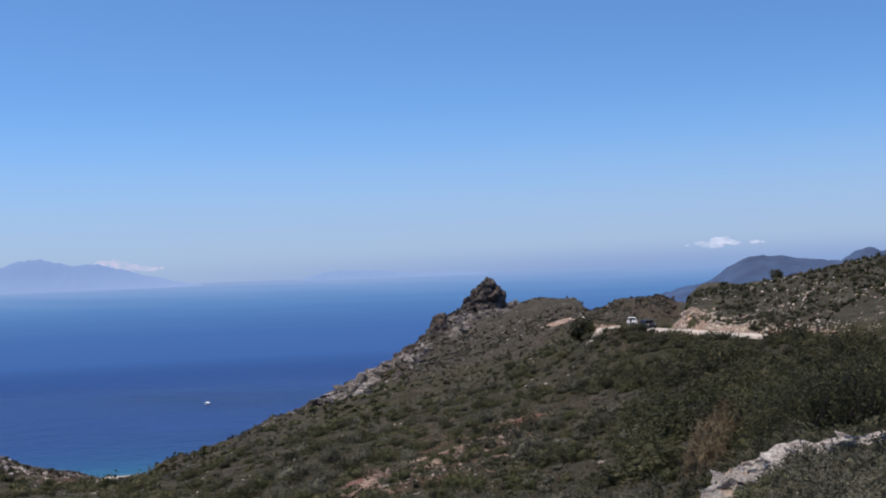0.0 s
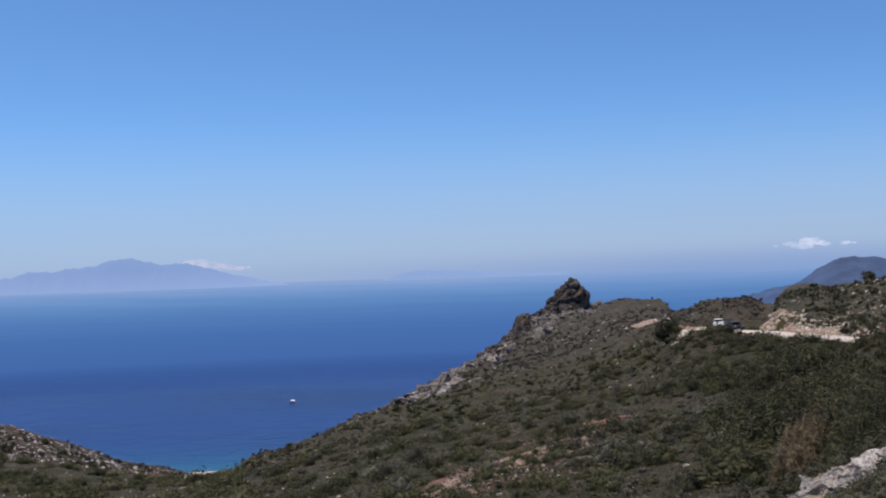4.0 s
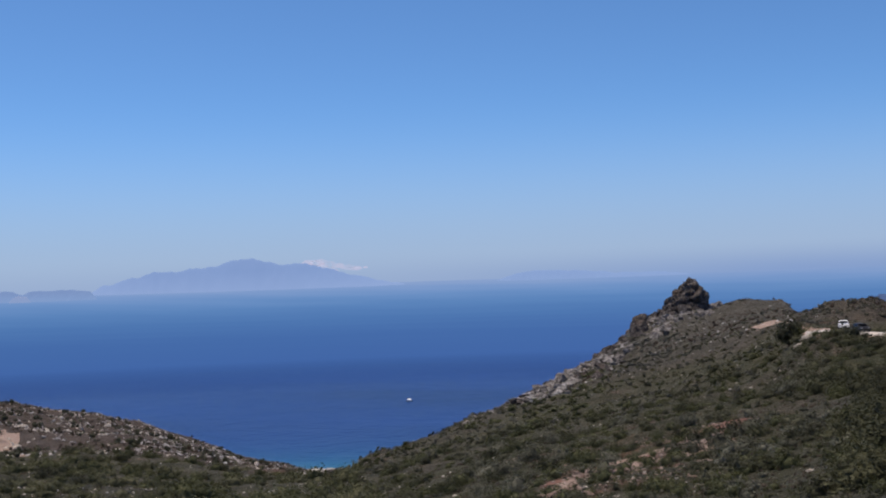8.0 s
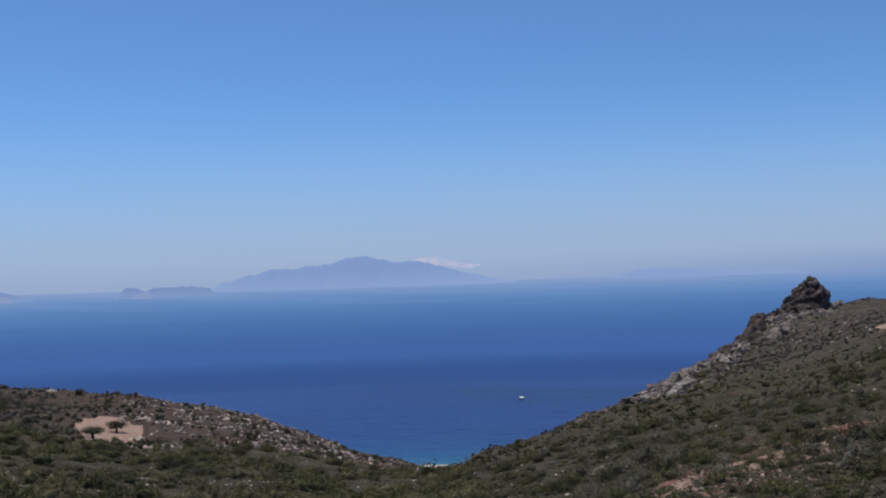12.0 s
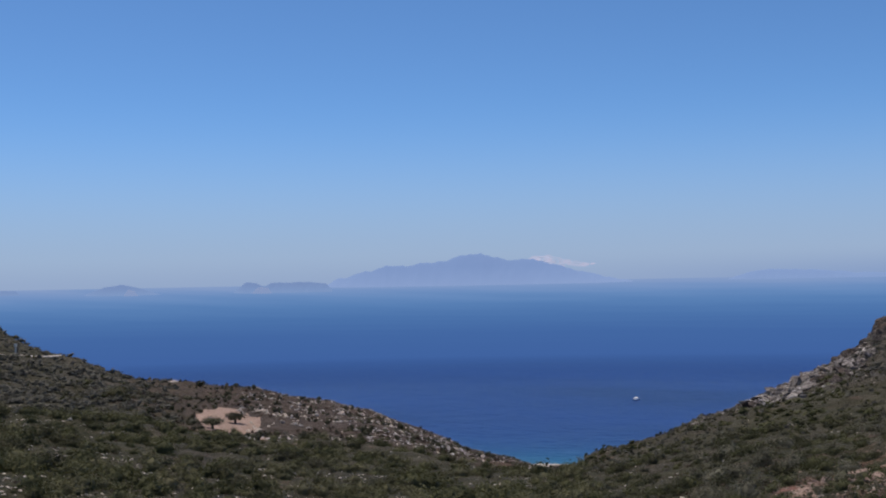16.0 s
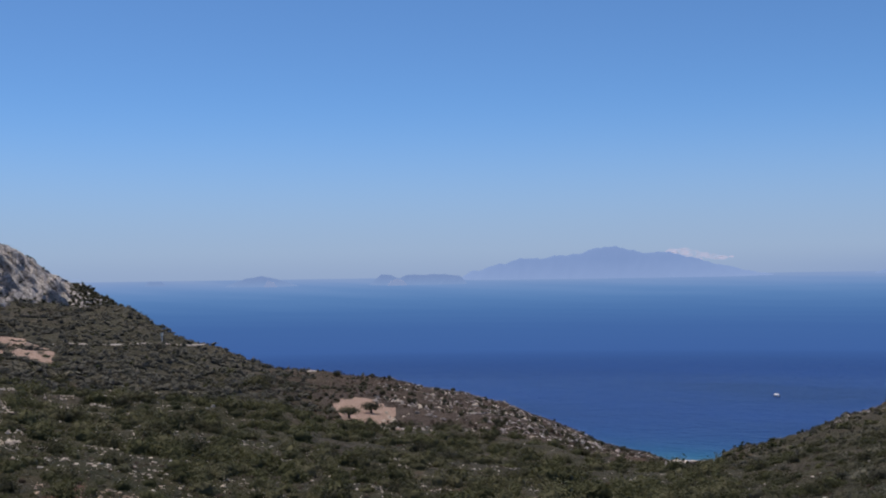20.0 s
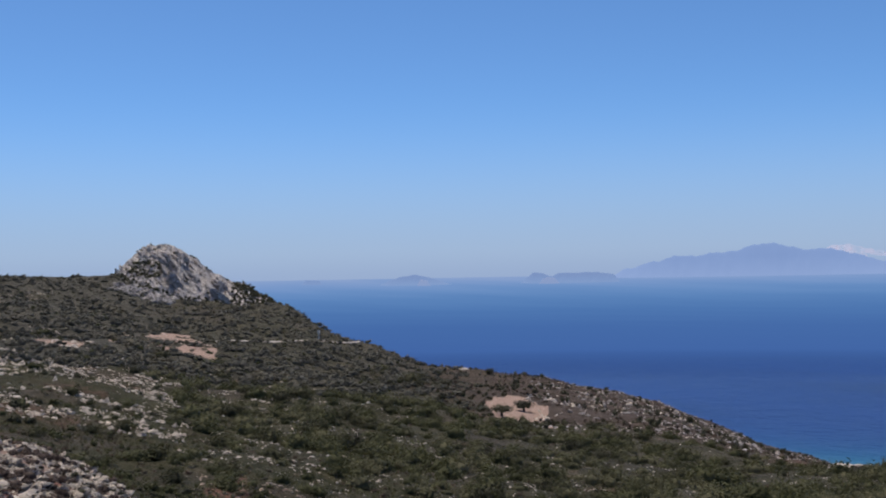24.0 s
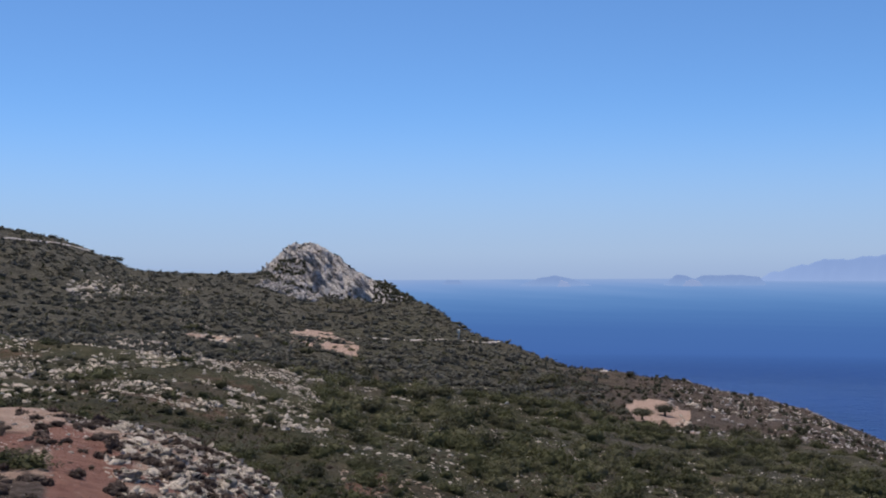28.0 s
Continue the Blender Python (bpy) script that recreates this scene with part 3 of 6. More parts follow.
def build_sea():
    aa = np.concatenate([np.arange(-40, 80, 1.0), np.arange(80, 320, 5.0)])
    rr = np.concatenate([np.linspace(420, 900, 25), np.linspace(930, 3105, 70)])
    V, F, A, R = ring(rr, 0 * rr, aa)
    a, r = zip(*SHORE)
    off = R - bend(A, a, r)
    shallow = np.exp(-np.clip(off, 0, None) / 48) * band(A, R, 8, 27, 0, 2000, 6, 1)
    sea = new("water", mesh_of("water", V, F, SEA, True, shallow=shallow.ravel()))
    tagged(sea, "deep blue open sea turning turquoise at the beach", "sea", kind="structure")
    # the far water up to the horizon, with haze painted into its glow
    q = np.linspace(0, 1, 60)
    rr = NEAR_WATER + (RIM - NEAR_WATER) * q
    zz = np.maximum(EYE - rr * np.tan(np.radians(DIP * (1 - q) + 0.02)), 1.0)
    V, F, A, R = ring(rr, zz, aa)
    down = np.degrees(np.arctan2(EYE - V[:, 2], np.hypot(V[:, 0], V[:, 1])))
    k = Mat("far_water_painted_haze", 1.0)
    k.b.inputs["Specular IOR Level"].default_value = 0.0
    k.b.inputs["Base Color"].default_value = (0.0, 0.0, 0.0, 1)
    # emission pales towards the horizon in place of lit air
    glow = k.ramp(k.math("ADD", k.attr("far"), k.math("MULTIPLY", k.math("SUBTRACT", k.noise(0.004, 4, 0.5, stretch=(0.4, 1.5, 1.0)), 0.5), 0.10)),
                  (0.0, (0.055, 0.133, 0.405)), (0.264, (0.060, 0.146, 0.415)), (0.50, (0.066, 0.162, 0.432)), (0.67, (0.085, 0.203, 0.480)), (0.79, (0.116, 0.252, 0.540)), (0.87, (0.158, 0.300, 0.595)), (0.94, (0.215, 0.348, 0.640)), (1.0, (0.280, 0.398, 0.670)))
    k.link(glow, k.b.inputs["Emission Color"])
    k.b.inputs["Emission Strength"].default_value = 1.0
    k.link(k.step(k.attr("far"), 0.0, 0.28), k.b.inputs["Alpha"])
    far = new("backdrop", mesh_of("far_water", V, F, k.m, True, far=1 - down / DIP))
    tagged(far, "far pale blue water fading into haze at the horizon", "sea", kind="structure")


def ridge_land(name, crest, r, depth, material, label, category, base=0.0, seed=1, grain=1.0, n=160):
    """A distant island or headland: crest is (degrees left, degrees up) along it."""
    a, e = zip(*crest)
    az = np.linspace(a[0], a[-1], n)
    top = EYE + r * np.tan(np.radians(np.interp(az, a, e)))
    top = top + grain * 5 * fbm(az * 3.0, 0 * az, 0, 4, seed)
    q = np.linspace(-1, 1, 25)
    A, Q = np.meshgrid(az, q, indexing="ij")
    x, y = around(A, r + depth * Q)
    fall = np.clip(1 - np.abs(Q) ** 1.3, 0, 1)
    rough = fbm(x / (depth * 0.35), y / (depth * 0.35), 0, 4, seed + 5)
    z = base + (np.maximum(top[:, None] - base, 0.5)) * fall * (1 + 0.25 * rough * np.abs(Q)) - 3 * np.abs(Q)
    V = np.stack([x, y, z], -1).reshape(-1, 3)
    i, j = np.arange(n - 1)[:, None], np.arange(24)[None, :]
    F = np.stack([i * 25 + j, (i + 1) * 25 + j, (i + 1) * 25 + j + 1, i * 25 + j + 1], -1).reshape(-1, 4)[:, ::-1]
    return tagged(new(name, mesh_of(name, V, F, material, True)), label, category, kind="structure")


build_land()
build_sea()
# haze of each distance, painted as emission; the second glow is near the water
HAZE_FAR = painted_haze_material("far_island_haze", (0.03, 0.04, 0.06), (0.238, 0.348, 0.622), (0.285, 0.398, 0.675), 95, 175)
HAZE_MID = painted_haze_material("near_island_haze", (0.03, 0.04, 0.06), (0.205, 0.300, 0.540), (0.23, 0.345, 0.600), 85, 115)
HAZE_CAPE = painted_haze_material("headland_haze", (0.025, 0.025, 0.022), (0.062, 0.104, 0.235), (0.062, 0.118, 0.290), 20, 90, 0.22, 0.016)
HAZE_FAINT = painted_haze_material("faint_coast_haze", (0.03, 0.04, 0.06), (0.262, 0.378, 0.655), (0.270, 0.388, 0.662), 90, 130)
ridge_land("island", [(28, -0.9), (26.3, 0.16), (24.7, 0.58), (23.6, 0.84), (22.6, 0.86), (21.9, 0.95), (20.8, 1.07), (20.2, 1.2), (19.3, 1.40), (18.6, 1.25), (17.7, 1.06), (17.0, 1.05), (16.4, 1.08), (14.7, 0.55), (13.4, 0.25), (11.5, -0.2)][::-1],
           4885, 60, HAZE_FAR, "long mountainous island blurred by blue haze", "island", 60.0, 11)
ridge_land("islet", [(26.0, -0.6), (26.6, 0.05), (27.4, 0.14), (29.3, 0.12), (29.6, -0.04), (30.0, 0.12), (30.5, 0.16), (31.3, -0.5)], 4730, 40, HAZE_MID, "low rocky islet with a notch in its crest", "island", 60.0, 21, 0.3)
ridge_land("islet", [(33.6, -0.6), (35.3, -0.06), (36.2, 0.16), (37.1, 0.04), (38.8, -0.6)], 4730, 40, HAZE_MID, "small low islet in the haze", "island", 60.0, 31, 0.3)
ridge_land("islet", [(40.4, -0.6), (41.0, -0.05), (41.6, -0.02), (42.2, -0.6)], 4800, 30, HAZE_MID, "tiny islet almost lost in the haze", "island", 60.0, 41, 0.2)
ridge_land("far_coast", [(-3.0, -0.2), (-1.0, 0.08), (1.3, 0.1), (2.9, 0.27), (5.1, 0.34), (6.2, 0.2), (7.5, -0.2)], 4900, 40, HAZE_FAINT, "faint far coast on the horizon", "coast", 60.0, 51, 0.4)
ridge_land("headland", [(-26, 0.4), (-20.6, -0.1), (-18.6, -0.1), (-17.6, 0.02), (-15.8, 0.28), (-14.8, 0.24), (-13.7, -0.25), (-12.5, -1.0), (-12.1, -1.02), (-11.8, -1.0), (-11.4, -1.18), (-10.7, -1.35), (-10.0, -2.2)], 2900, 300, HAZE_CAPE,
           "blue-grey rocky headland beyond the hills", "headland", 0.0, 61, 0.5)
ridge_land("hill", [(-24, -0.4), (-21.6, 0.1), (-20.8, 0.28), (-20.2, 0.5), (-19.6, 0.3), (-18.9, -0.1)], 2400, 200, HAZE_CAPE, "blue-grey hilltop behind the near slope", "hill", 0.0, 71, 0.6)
HAZE_CLIFF = painted_haze_material("pale_cliff_haze", (0.10, 0.09, 0.08), (0.275, 0.345, 0.565), (0.26, 0.35, 0.59), 85, 115)
ridge_land("islet_cliff", [(29.2, -0.4), (29.4, -0.14), (29.75, -0.08), (30.0, -0.16), (30.2, -0.4)], 4690, 6, HAZE_CLIFF, "pale quarried cliff on the islet", "cliff", 60.0, 81, 0.1, 40)
ridge_land("islet_cliff", [(35.5, -0.4), (35.7, -0.15), (36.0, -0.08), (36.2, -0.4)], 4690, 6, HAZE_CLIFF, "pale cliff on the small islet", "cliff", 60.0, 82, 0.1, 40)


# ---------------------------------------------------------------- rock masses
rng = np.random.default_rng(7)


def unit(v):
    return v / np.linalg.norm(v, axis=-1, keepdims=True)


def ico(level):
    bm = bmesh.new()
    bmesh.ops.create_icosphere(bm, subdivisions=level, radius=1.0)
    V = np.array([v.co[:] for v in bm.verts])
    F = np.array([[v.index for v in f.verts] for f in bm.faces])
    bm.free()
    return V, F


def boulder_shape(level, seed, cuts=11, rugged=0.05, near=(0.38, 0.78)):
    """An angular stone: a ball cut by planes, then roughened."""
    g = np.random.default_rng(seed)
    V, F = ico(level)
    V = V * (1 + 0.18 * vnoise(V[:, 0] * 1.6 + seed, V[:, 1] * 1.6, V[:, 2] * 1.6, seed)[:, None])
    for nrm in unit(g.normal(size=(cuts, 3))):
        d = g.uniform(*near)
        V = V - np.maximum(0, V @ nrm - d)[:, None] * nrm
    V = V * (1 + rugged * fbm(V[:, 0] * 2.2 + seed, V[:, 1] * 2.2, V[:, 2] * 2.2, 4, seed + 1, 0.6)[:, None])
    V[:, 2] *= 0.75
    return V, F


def craggy(name, crest, r, front, back, material, label, category, seed, amp, slant, cols=240, rows=110, low=2.0, patchy=0.0, ragged=0.9):
    """A standing rock mass; crest is (degrees left, degrees up) as seen from the lookout."""
    a, e = zip(*crest)
    az = np.linspace(a[0], a[-1], cols)
    r = np.full(cols, float(r)) if not callable(r) else r(az)
    top = EYE + r * np.tan(np.radians(np.interp(az, a, e))) + ragged * amp * fbm(np.radians(az) * r / (3.2 * amp), 0 * az, 0, 4, seed + 20, 0.6)
    r = r[:, None]
    t = np.linspace(0, 2, rows)
    A, Tt = np.meshgrid(az, t, indexing="ij")
    R = np.where(Tt < 1, r - front * (1 - Tt), r + back * (Tt - 1))
    foot = ground(A, np.where(Tt < 1, r - front, r + back)) - low
    up = np.where(Tt < 1, np.clip(Tt, 0, 1) ** 0.85, np.clip(2 - Tt, 0, 1) ** 0.8)
    hump = 0.16 * (fbm(A * 1.6, Tt * 2.0, 0, 3, seed) + 0.3) * np.sin(np.pi * np.clip(up, 0, 1))
    Z = foot + (np.maximum(top[:, None], foot + 0.3) - foot) * np.clip(up + hump, 0, 1.0)
    s = np.radians(A - a[0]) * r
    if patchy:
        Z = np.maximum(Z, ground(A, R) + patchy * amp * (fbm(s / (7 * amp), R / (7 * amp), 0, 3, seed + 30) + 0.1))
    fold = 1 - np.abs(fbm((s + slant * Z) / (5.0 * amp), Z / (16 * amp), R / (14 * amp), 4, seed + 3, 0.55))
    crack = 1 - np.abs(fbm((s + slant * Z) / (1.6 * amp), Z / (7 * amp), R / (6 * amp), 3, seed + 8, 0.6))
    edge = np.sin(np.pi * np.clip(Tt / 2, 0, 1)) ** 0.35
    push = amp * (2.6 * (fold - 0.6) + 1.1 * (crack - 0.6)) * edge
    R = R - push
    Z = Z + (0.35 * push - 0.2 * amp) * np.where(np.abs(Tt - 1) < 0.12, 0.5, 1.0)
    x, y = around(A + np.degrees(0.35 * amp * vnoise(s / (2.5 * amp), Z / (2.5 * amp), 0, seed + 12) / r), R)
    V = np.stack([x, y, Z], -1).reshape(-1, 3)
    i, j = np.arange(cols - 1)[:, None], np.arange(rows - 1)[None, :]
    F = np.stack([i * rows + j, (i + 1) * rows + j, (i + 1) * rows + j + 1, i * rows + j + 1], -1).reshape(-1, 4)[:, ::-1]
    ob = new(name, mesh_of(name, V, F, material))
    tagged(ob, label, category)
    return V.reshape(cols, rows, 3)


def scrubby(az, up):
    """1 where scrub hides the rock of the crag: a dark hollow, a band under it, and the shoulder towards the sea."""
    hollow = 1 - smooth(0.75, 1.15, np.hypot((az - 49.15) / 0.95, (up - 0.62) / 0.46))
    belt = (1 - smooth(0.10, 0.22, np.abs(up - (-0.02 + 0.40 * (az - 49.6))))) * smooth(47.2, 47.6, az)
    shoulder = 0.85 * (1 - smooth(44.9, 45.5, az + 0.25 * (up + 0.5)))
    foot = 1 - smooth(-0.15, 0.10, up - np.interp(az, (44.5, 45.6, 47.0, 48.4, 49.5, 51.0), (-1.2, -0.98, -0.68, -0.60, -0.25, 0.1)))
    return np.maximum(np.maximum(hollow, belt), np.maximum(shoulder, foot))


CRAG = craggy("rock_crag", [(41.1, -2.35), (42.31, -1.62), (42.92, -1.14), (43.74, -0.64), (44.45, -0.14), (45.1, 0.0), (45.41, 0.12), (46.25, 0.70), (46.6, 0.95), (46.82, 1.22), (47.3, 1.42), (47.52, 1.52), (48.0, 1.78), (48.41, 1.90), (48.9, 1.80), (49.41, 1.62), (49.75, 1.30), (50.08, 0.98), (50.5, 0.64), (50.81, 0.40), (51.3, 0.2)],
              606, 52, 60, GREYROCK, "pale grey limestone crag with slanting ribs and scrub-filled hollow", "rock", 101, 2.0, -0.9, 380, 120, ragged=0.4)
def frame_of(az, long, lean=0.0):
    """Axes at bearing az: x across the view, y away from the lookout, z along (across, away, up) given by long."""
    a = radians(az)
    across, away = Vector((math.cos(a), math.sin(a), 0)), Vector((-math.sin(a), math.cos(a), 0))
    z = (across * long[0] + away * long[1] + Vector((0, 0, long[2]))).normalized()
    x = across.cross(z).cross(z).normalized() * -1 if abs(across.dot(z)) < 0.95 else away
    m = Matrix((x, z.cross(x), z)).transposed()
    return m @ Matrix.Rotation(lean, 3, "Z")


def stack(name, top, foot, r, bulge, n, lo, hi, material, label, seed, tall=1.25):
    """Blocks piled up to the outline top, (degrees left, degrees up), over the line foot; the lower ones stand nearer."""
    g = np.random.default_rng(seed)
    root = tagged(new(name), label, "rock")
    ta, te = zip(*sorted(top))
    fa, fe = zip(*sorted(foot))
    far = r if callable(r) else lambda q: r
    mid = far((ta[0] + ta[-1]) / 2)
    root.matrix_basis = Matrix.Translation(Vector((*[float(q) for q in around((ta[0] + ta[-1]) / 2, mid)], EYE + mid * math.tan(radians(min(fe))))))
    back = root.matrix_basis.inverted()
    kinds = [mesh_of("rock_block", *boulder_shape(3, seed + k, 13, 0.10), material) for k in range(6)]
    for q in range(n):
        tier = q % 5
        az = ta[0] + (ta[-1] - ta[0]) * (q - tier + 5 * g.uniform(0, 1)) / n
        d = far(az)
        high, low = np.interp(az, ta, te), np.interp(az, fa, fe)
        u = (1.0, 0.98, 0.68, 0.36, 0.08)[tier]
        room = radians(high - low) * d
        side = radians(min(az - ta[0], ta[-1] - az)) * d
        size = min(g.uniform(lo, hi) * (1.0 if u > 0.9 else 1.35), 0.6 * room + 0.3, side * 1.1 + 0.45)
        away = d - bulge * (1 - u) - g.uniform(0, 0.5) * size
        z = EYE + away * math.tan(radians(high)) - size * 0.62 * tall - (1 - u) * max(room - size, 0)
        x, y = around(az, away)
        m = Matrix.LocRotScale(Vector((float(x), float(y), z)), Euler((g.uniform(-0.35, 0.35), g.uniform(-0.35, 0.35), g.uniform(0, 6.3))), Vector((size * g.uniform(0.7, 1.0), size * g.uniform(0.7, 1.0), size * tall)))
        part("rock_block", kinds[g.integers(0, 6)], root, m=back @ m)


def along_ridge(q):
    return float(bend(np.array(q), *zip(*[(a, b) for a, b, _ in RIDGE_EAST]))) - 3


# the pinnacle, the spire and the towers that step down the ridge
stack("rock_pinnacle", [(-3.03, -1.75), (-2.95, -1.16), (-2.67, -0.65), (-2.21, -0.30), (-1.85, -0.60), (-1.56, -0.86), (-1.3, -1.13)], [(-3.03, -2.05), (-1.3, -2.0)], 412, 3.5, 90, 1.6, 3.4, DARKROCK, "dark weathered rock pinnacle on the ridge", 111)
stack("rock_buttress", [(-1.55, -1.05), (-1.3, -1.10), (-1.01, -1.26), (-0.89, -1.66), (-0.44, -1.88), (-0.05, -2.02)], [(-1.55, -2.1), (-0.05, -2.6)], 410, 5.0, 60, 0.9, 2.4, DARKROCK, "dark broken rock leaning on the pinnacle", 145)
stack("rock_spire", [(-0.1, -2.15), (0.08, -1.98), (0.26, -1.88), (0.42, -2.10), (0.60, -2.5), (0.78, -2.9)], [(-0.1, -3.05), (0.78, -3.4)], 402, 36.0, 80, 1.6, 3.2, DARKROCK, "small dark rock spire beside the pinnacle", 121, 1.5)
stack("rock_tower", [(1.15, -3.25), (1.35, -3.22), (1.7, -3.42), (2.05, -3.62), (2.3, -3.85)], [(1.15, -4.15), (2.3, -4.7)], along_ridge, 52.0, 85, 1.6, 3.5, DARKROCK, "grey split rock tower on the falling ridge", 127, 1.4)
stack("rock_rib", [(2.3, -3.95), (2.93, -4.46), (3.5, -4.86), (4.14, -5.14), (5.21, -5.52), (6.08, -5.95), (6.6, -6.3)], [(2.3, -4.75), (4.1, -5.5), (6.6, -6.6)], along_ridge, 48.0, 190, 0.8, 2.7, RIDGEROCK, "grey broken outcrop along the falling ridge", 191, 1.1)


stack("rock_cutting", [(-12.74, -2.98), (-12.53, -2.49), (-12.27, -2.27), (-12.02, -2.1), (-11.75, -2.25), (-11.27, -2.86), (-10.77, -3.31)], [(-12.75, -3.35), (-10.85, -3.35)], 184, 3.5, 95, 0.5, 1.35, CUTROCK, "raw pinkish rock face where the road was cut", 151, 1.0)


def ribs(owner, surface, n, lo, hi, material, seed):
    """Long ribs of rock that slant down across the face of the crag, as parts of it."""
    g = np.random.default_rng(seed)
    kinds = [mesh_of("rock_rib", *boulder_shape(3, seed + k, 9, 0.08), material) for k in range(5)]
    rows = surface.shape[1]
    for q in range(n):
        i = int(g.integers(8, surface.shape[0] - 8))
        j = int(rows * g.uniform(0.08, 0.47))
        p = Vector(surface[i, j])
        az, up = math.degrees(math.atan2(-p.x, p.y)), math.degrees(math.atan2(p.z - EYE, math.hypot(p.x, p.y)))
        if scrubby(az, up) > g.uniform(0.1, 0.7):
            continue
        size = (lo + (hi - lo) * g.uniform(0, 1) ** 1.6) * (1.2 if 45.6 < az < 48.6 else 0.65)
        m = frame_of(az, (0.62 + g.normal(0, 0.14), -0.42, -0.78), g.uniform(-0.5, 0.5)).to_4x4()
        part("rock_rib", kinds[q % 5], owner, m=Matrix.Translation(p - Vector((0, 0, 0.1 * size))) @ m @ Matrix.Diagonal((size * g.uniform(0.22, 0.42), size * g.uniform(0.45, 0.75), size * 1.35, 1)))


ribs(bpy.data.objects["rock_crag"], CRAG, 130, 2.2, 7.5, GREYROCK, 163)


# ---------------------------------------------------------------- loose stones
def spread(n, a0, a1, r0, r1, clump=0.0, seed=0, scale=14.0, even=0.5):
    """Up to n points (bearing, distance) in a stretch of the land, in clumps."""
    g = np.random.default_rng(seed + 1000)
    az = g.uniform(a0, a1, n * 2)
    q = g.uniform(0, 1, n * 2)
    r = (r0 ** even + (r1 ** even - r0 ** even) * q) ** (1 / even)
    if clump:
        x, y = around(az, r)
        keep = fbm(x / scale, y / scale, 0, 3, seed + 77) + g.normal(0, 0.25, n * 2) > clump - 0.5
        az, r = az[keep], r[keep]
    return az[:n], r[:n]


def strewn(name, shapes, az, r, size, material, label, category, sink=0.25, squash=(0.7, 1.3), lift=None, seed=0, keep_off_road=True):
    """Many copies of some shapes as one mesh, set on the ground."""
    g = np.random.default_rng(seed + 5)
    if keep_off_road:
        ok = roadway(az, r) < 0.3
        az, r, size = az[ok], r[ok], size[ok]
    P = rise(az, r)
    if lift is not None:
        P = P + lift
    which = g.integers(0, len(shapes), len(az))
    VV, FF, TT, base = [], [], [], 0
    for k, (V, F) in enumerate(shapes):
        idx = np.where(which == k)[0]
        if not len(idx):
            continue
        n = len(idx)
        turn = g.uniform(0, 2 * np.pi, n)
        c, s = np.cos(turn), np.sin(turn)
        sc = size[idx, None] * g.uniform(squash[0], squash[1], (n, 3))
        W = V[None] * sc[:, None, :]
        X = W[..., 0] * c[:, None] - W[..., 1] * s[:, None] + P[idx, None, 0]
        Y = W[..., 0] * s[:, None] + W[..., 1] * c[:, None] + P[idx, None, 1]
        Z = W[..., 2] + P[idx, None, 2] - sink * size[idx, None]
        VV.append(np.stack([X, Y, Z], -1).reshape(-1, 3))
        FF.append((F[None] + (np.arange(n) * len(V))[:, None, None]).reshape(-1, F.shape[1]) + base)
        TT.append(np.repeat(g.uniform(0, 1, n), len(V)))
        base += n * len(V)
    ob = new(name, mesh_of(name, np.concatenate(VV), np.concatenate(FF), material, tone=np.concatenate(TT)))
    return tagged(ob, label, category, kind="stuff")


PEBBLES = [boulder_shape(1, 200 + k, 7) for k in range(6)]


def tilted(shape, seed, stretch):
    """A shape stretched and set down at a random slant."""
    V, F = shape
    turn = Euler(np.random.default_rng(seed).uniform(-0.7, 0.7, 3)).to_matrix()
    return (V * np.array(stretch)) @ np.array(turn).T, F


def shard(seed):
    """A split piece of limestone: a skewed block with uneven corners."""
    g = np.random.default_rng(seed)
    V = np.array([[x, y, z] for z in (-1, 1) for y in (-1, 1) for x in (-1, 1)], float)
    V = V * np.where(V[:, 2:] > 0, g.uniform(0.12, 0.5, 3), g.uniform(0.5, 0.8, 3)) + g.uniform(-0.22, 0.22, (8, 3))
    F = np.array([[0, 2, 3], [0, 3, 1], [4, 5, 7], [4, 7, 6], [0, 1, 5], [0, 5, 4], [2, 6, 7], [2, 7, 3], [0, 4, 6], [0, 6, 2], [1, 3, 7], [1, 7, 5]])
    return V, F


CHIPS = [tilted(shard(340 + k), 260 + k, (0.42, 1.25, 0.62)) for k in range(14)]
SLABS = CHIPS + [tilted(boulder_shape(2, 280 + k, 7, 0.03, (0.2, 0.55)), 300 + k, (1.6, 1.0, 0.7)) for k in range(8)]
STONES = [tilted(boulder_shape(3, 220 + k, 12, 0.07), 320 + k, (1.2, 0.9, 0.75)) for k in range(8)]
LUMPS = [boulder_shape(2, 240 + k, 9, 0.12) for k in range(6)]


def sizes(n, lo, hi, seed, bias=2.0):
    return lo + (hi - lo) * np.random.default_rng(seed).uniform(0, 1, n) ** bias


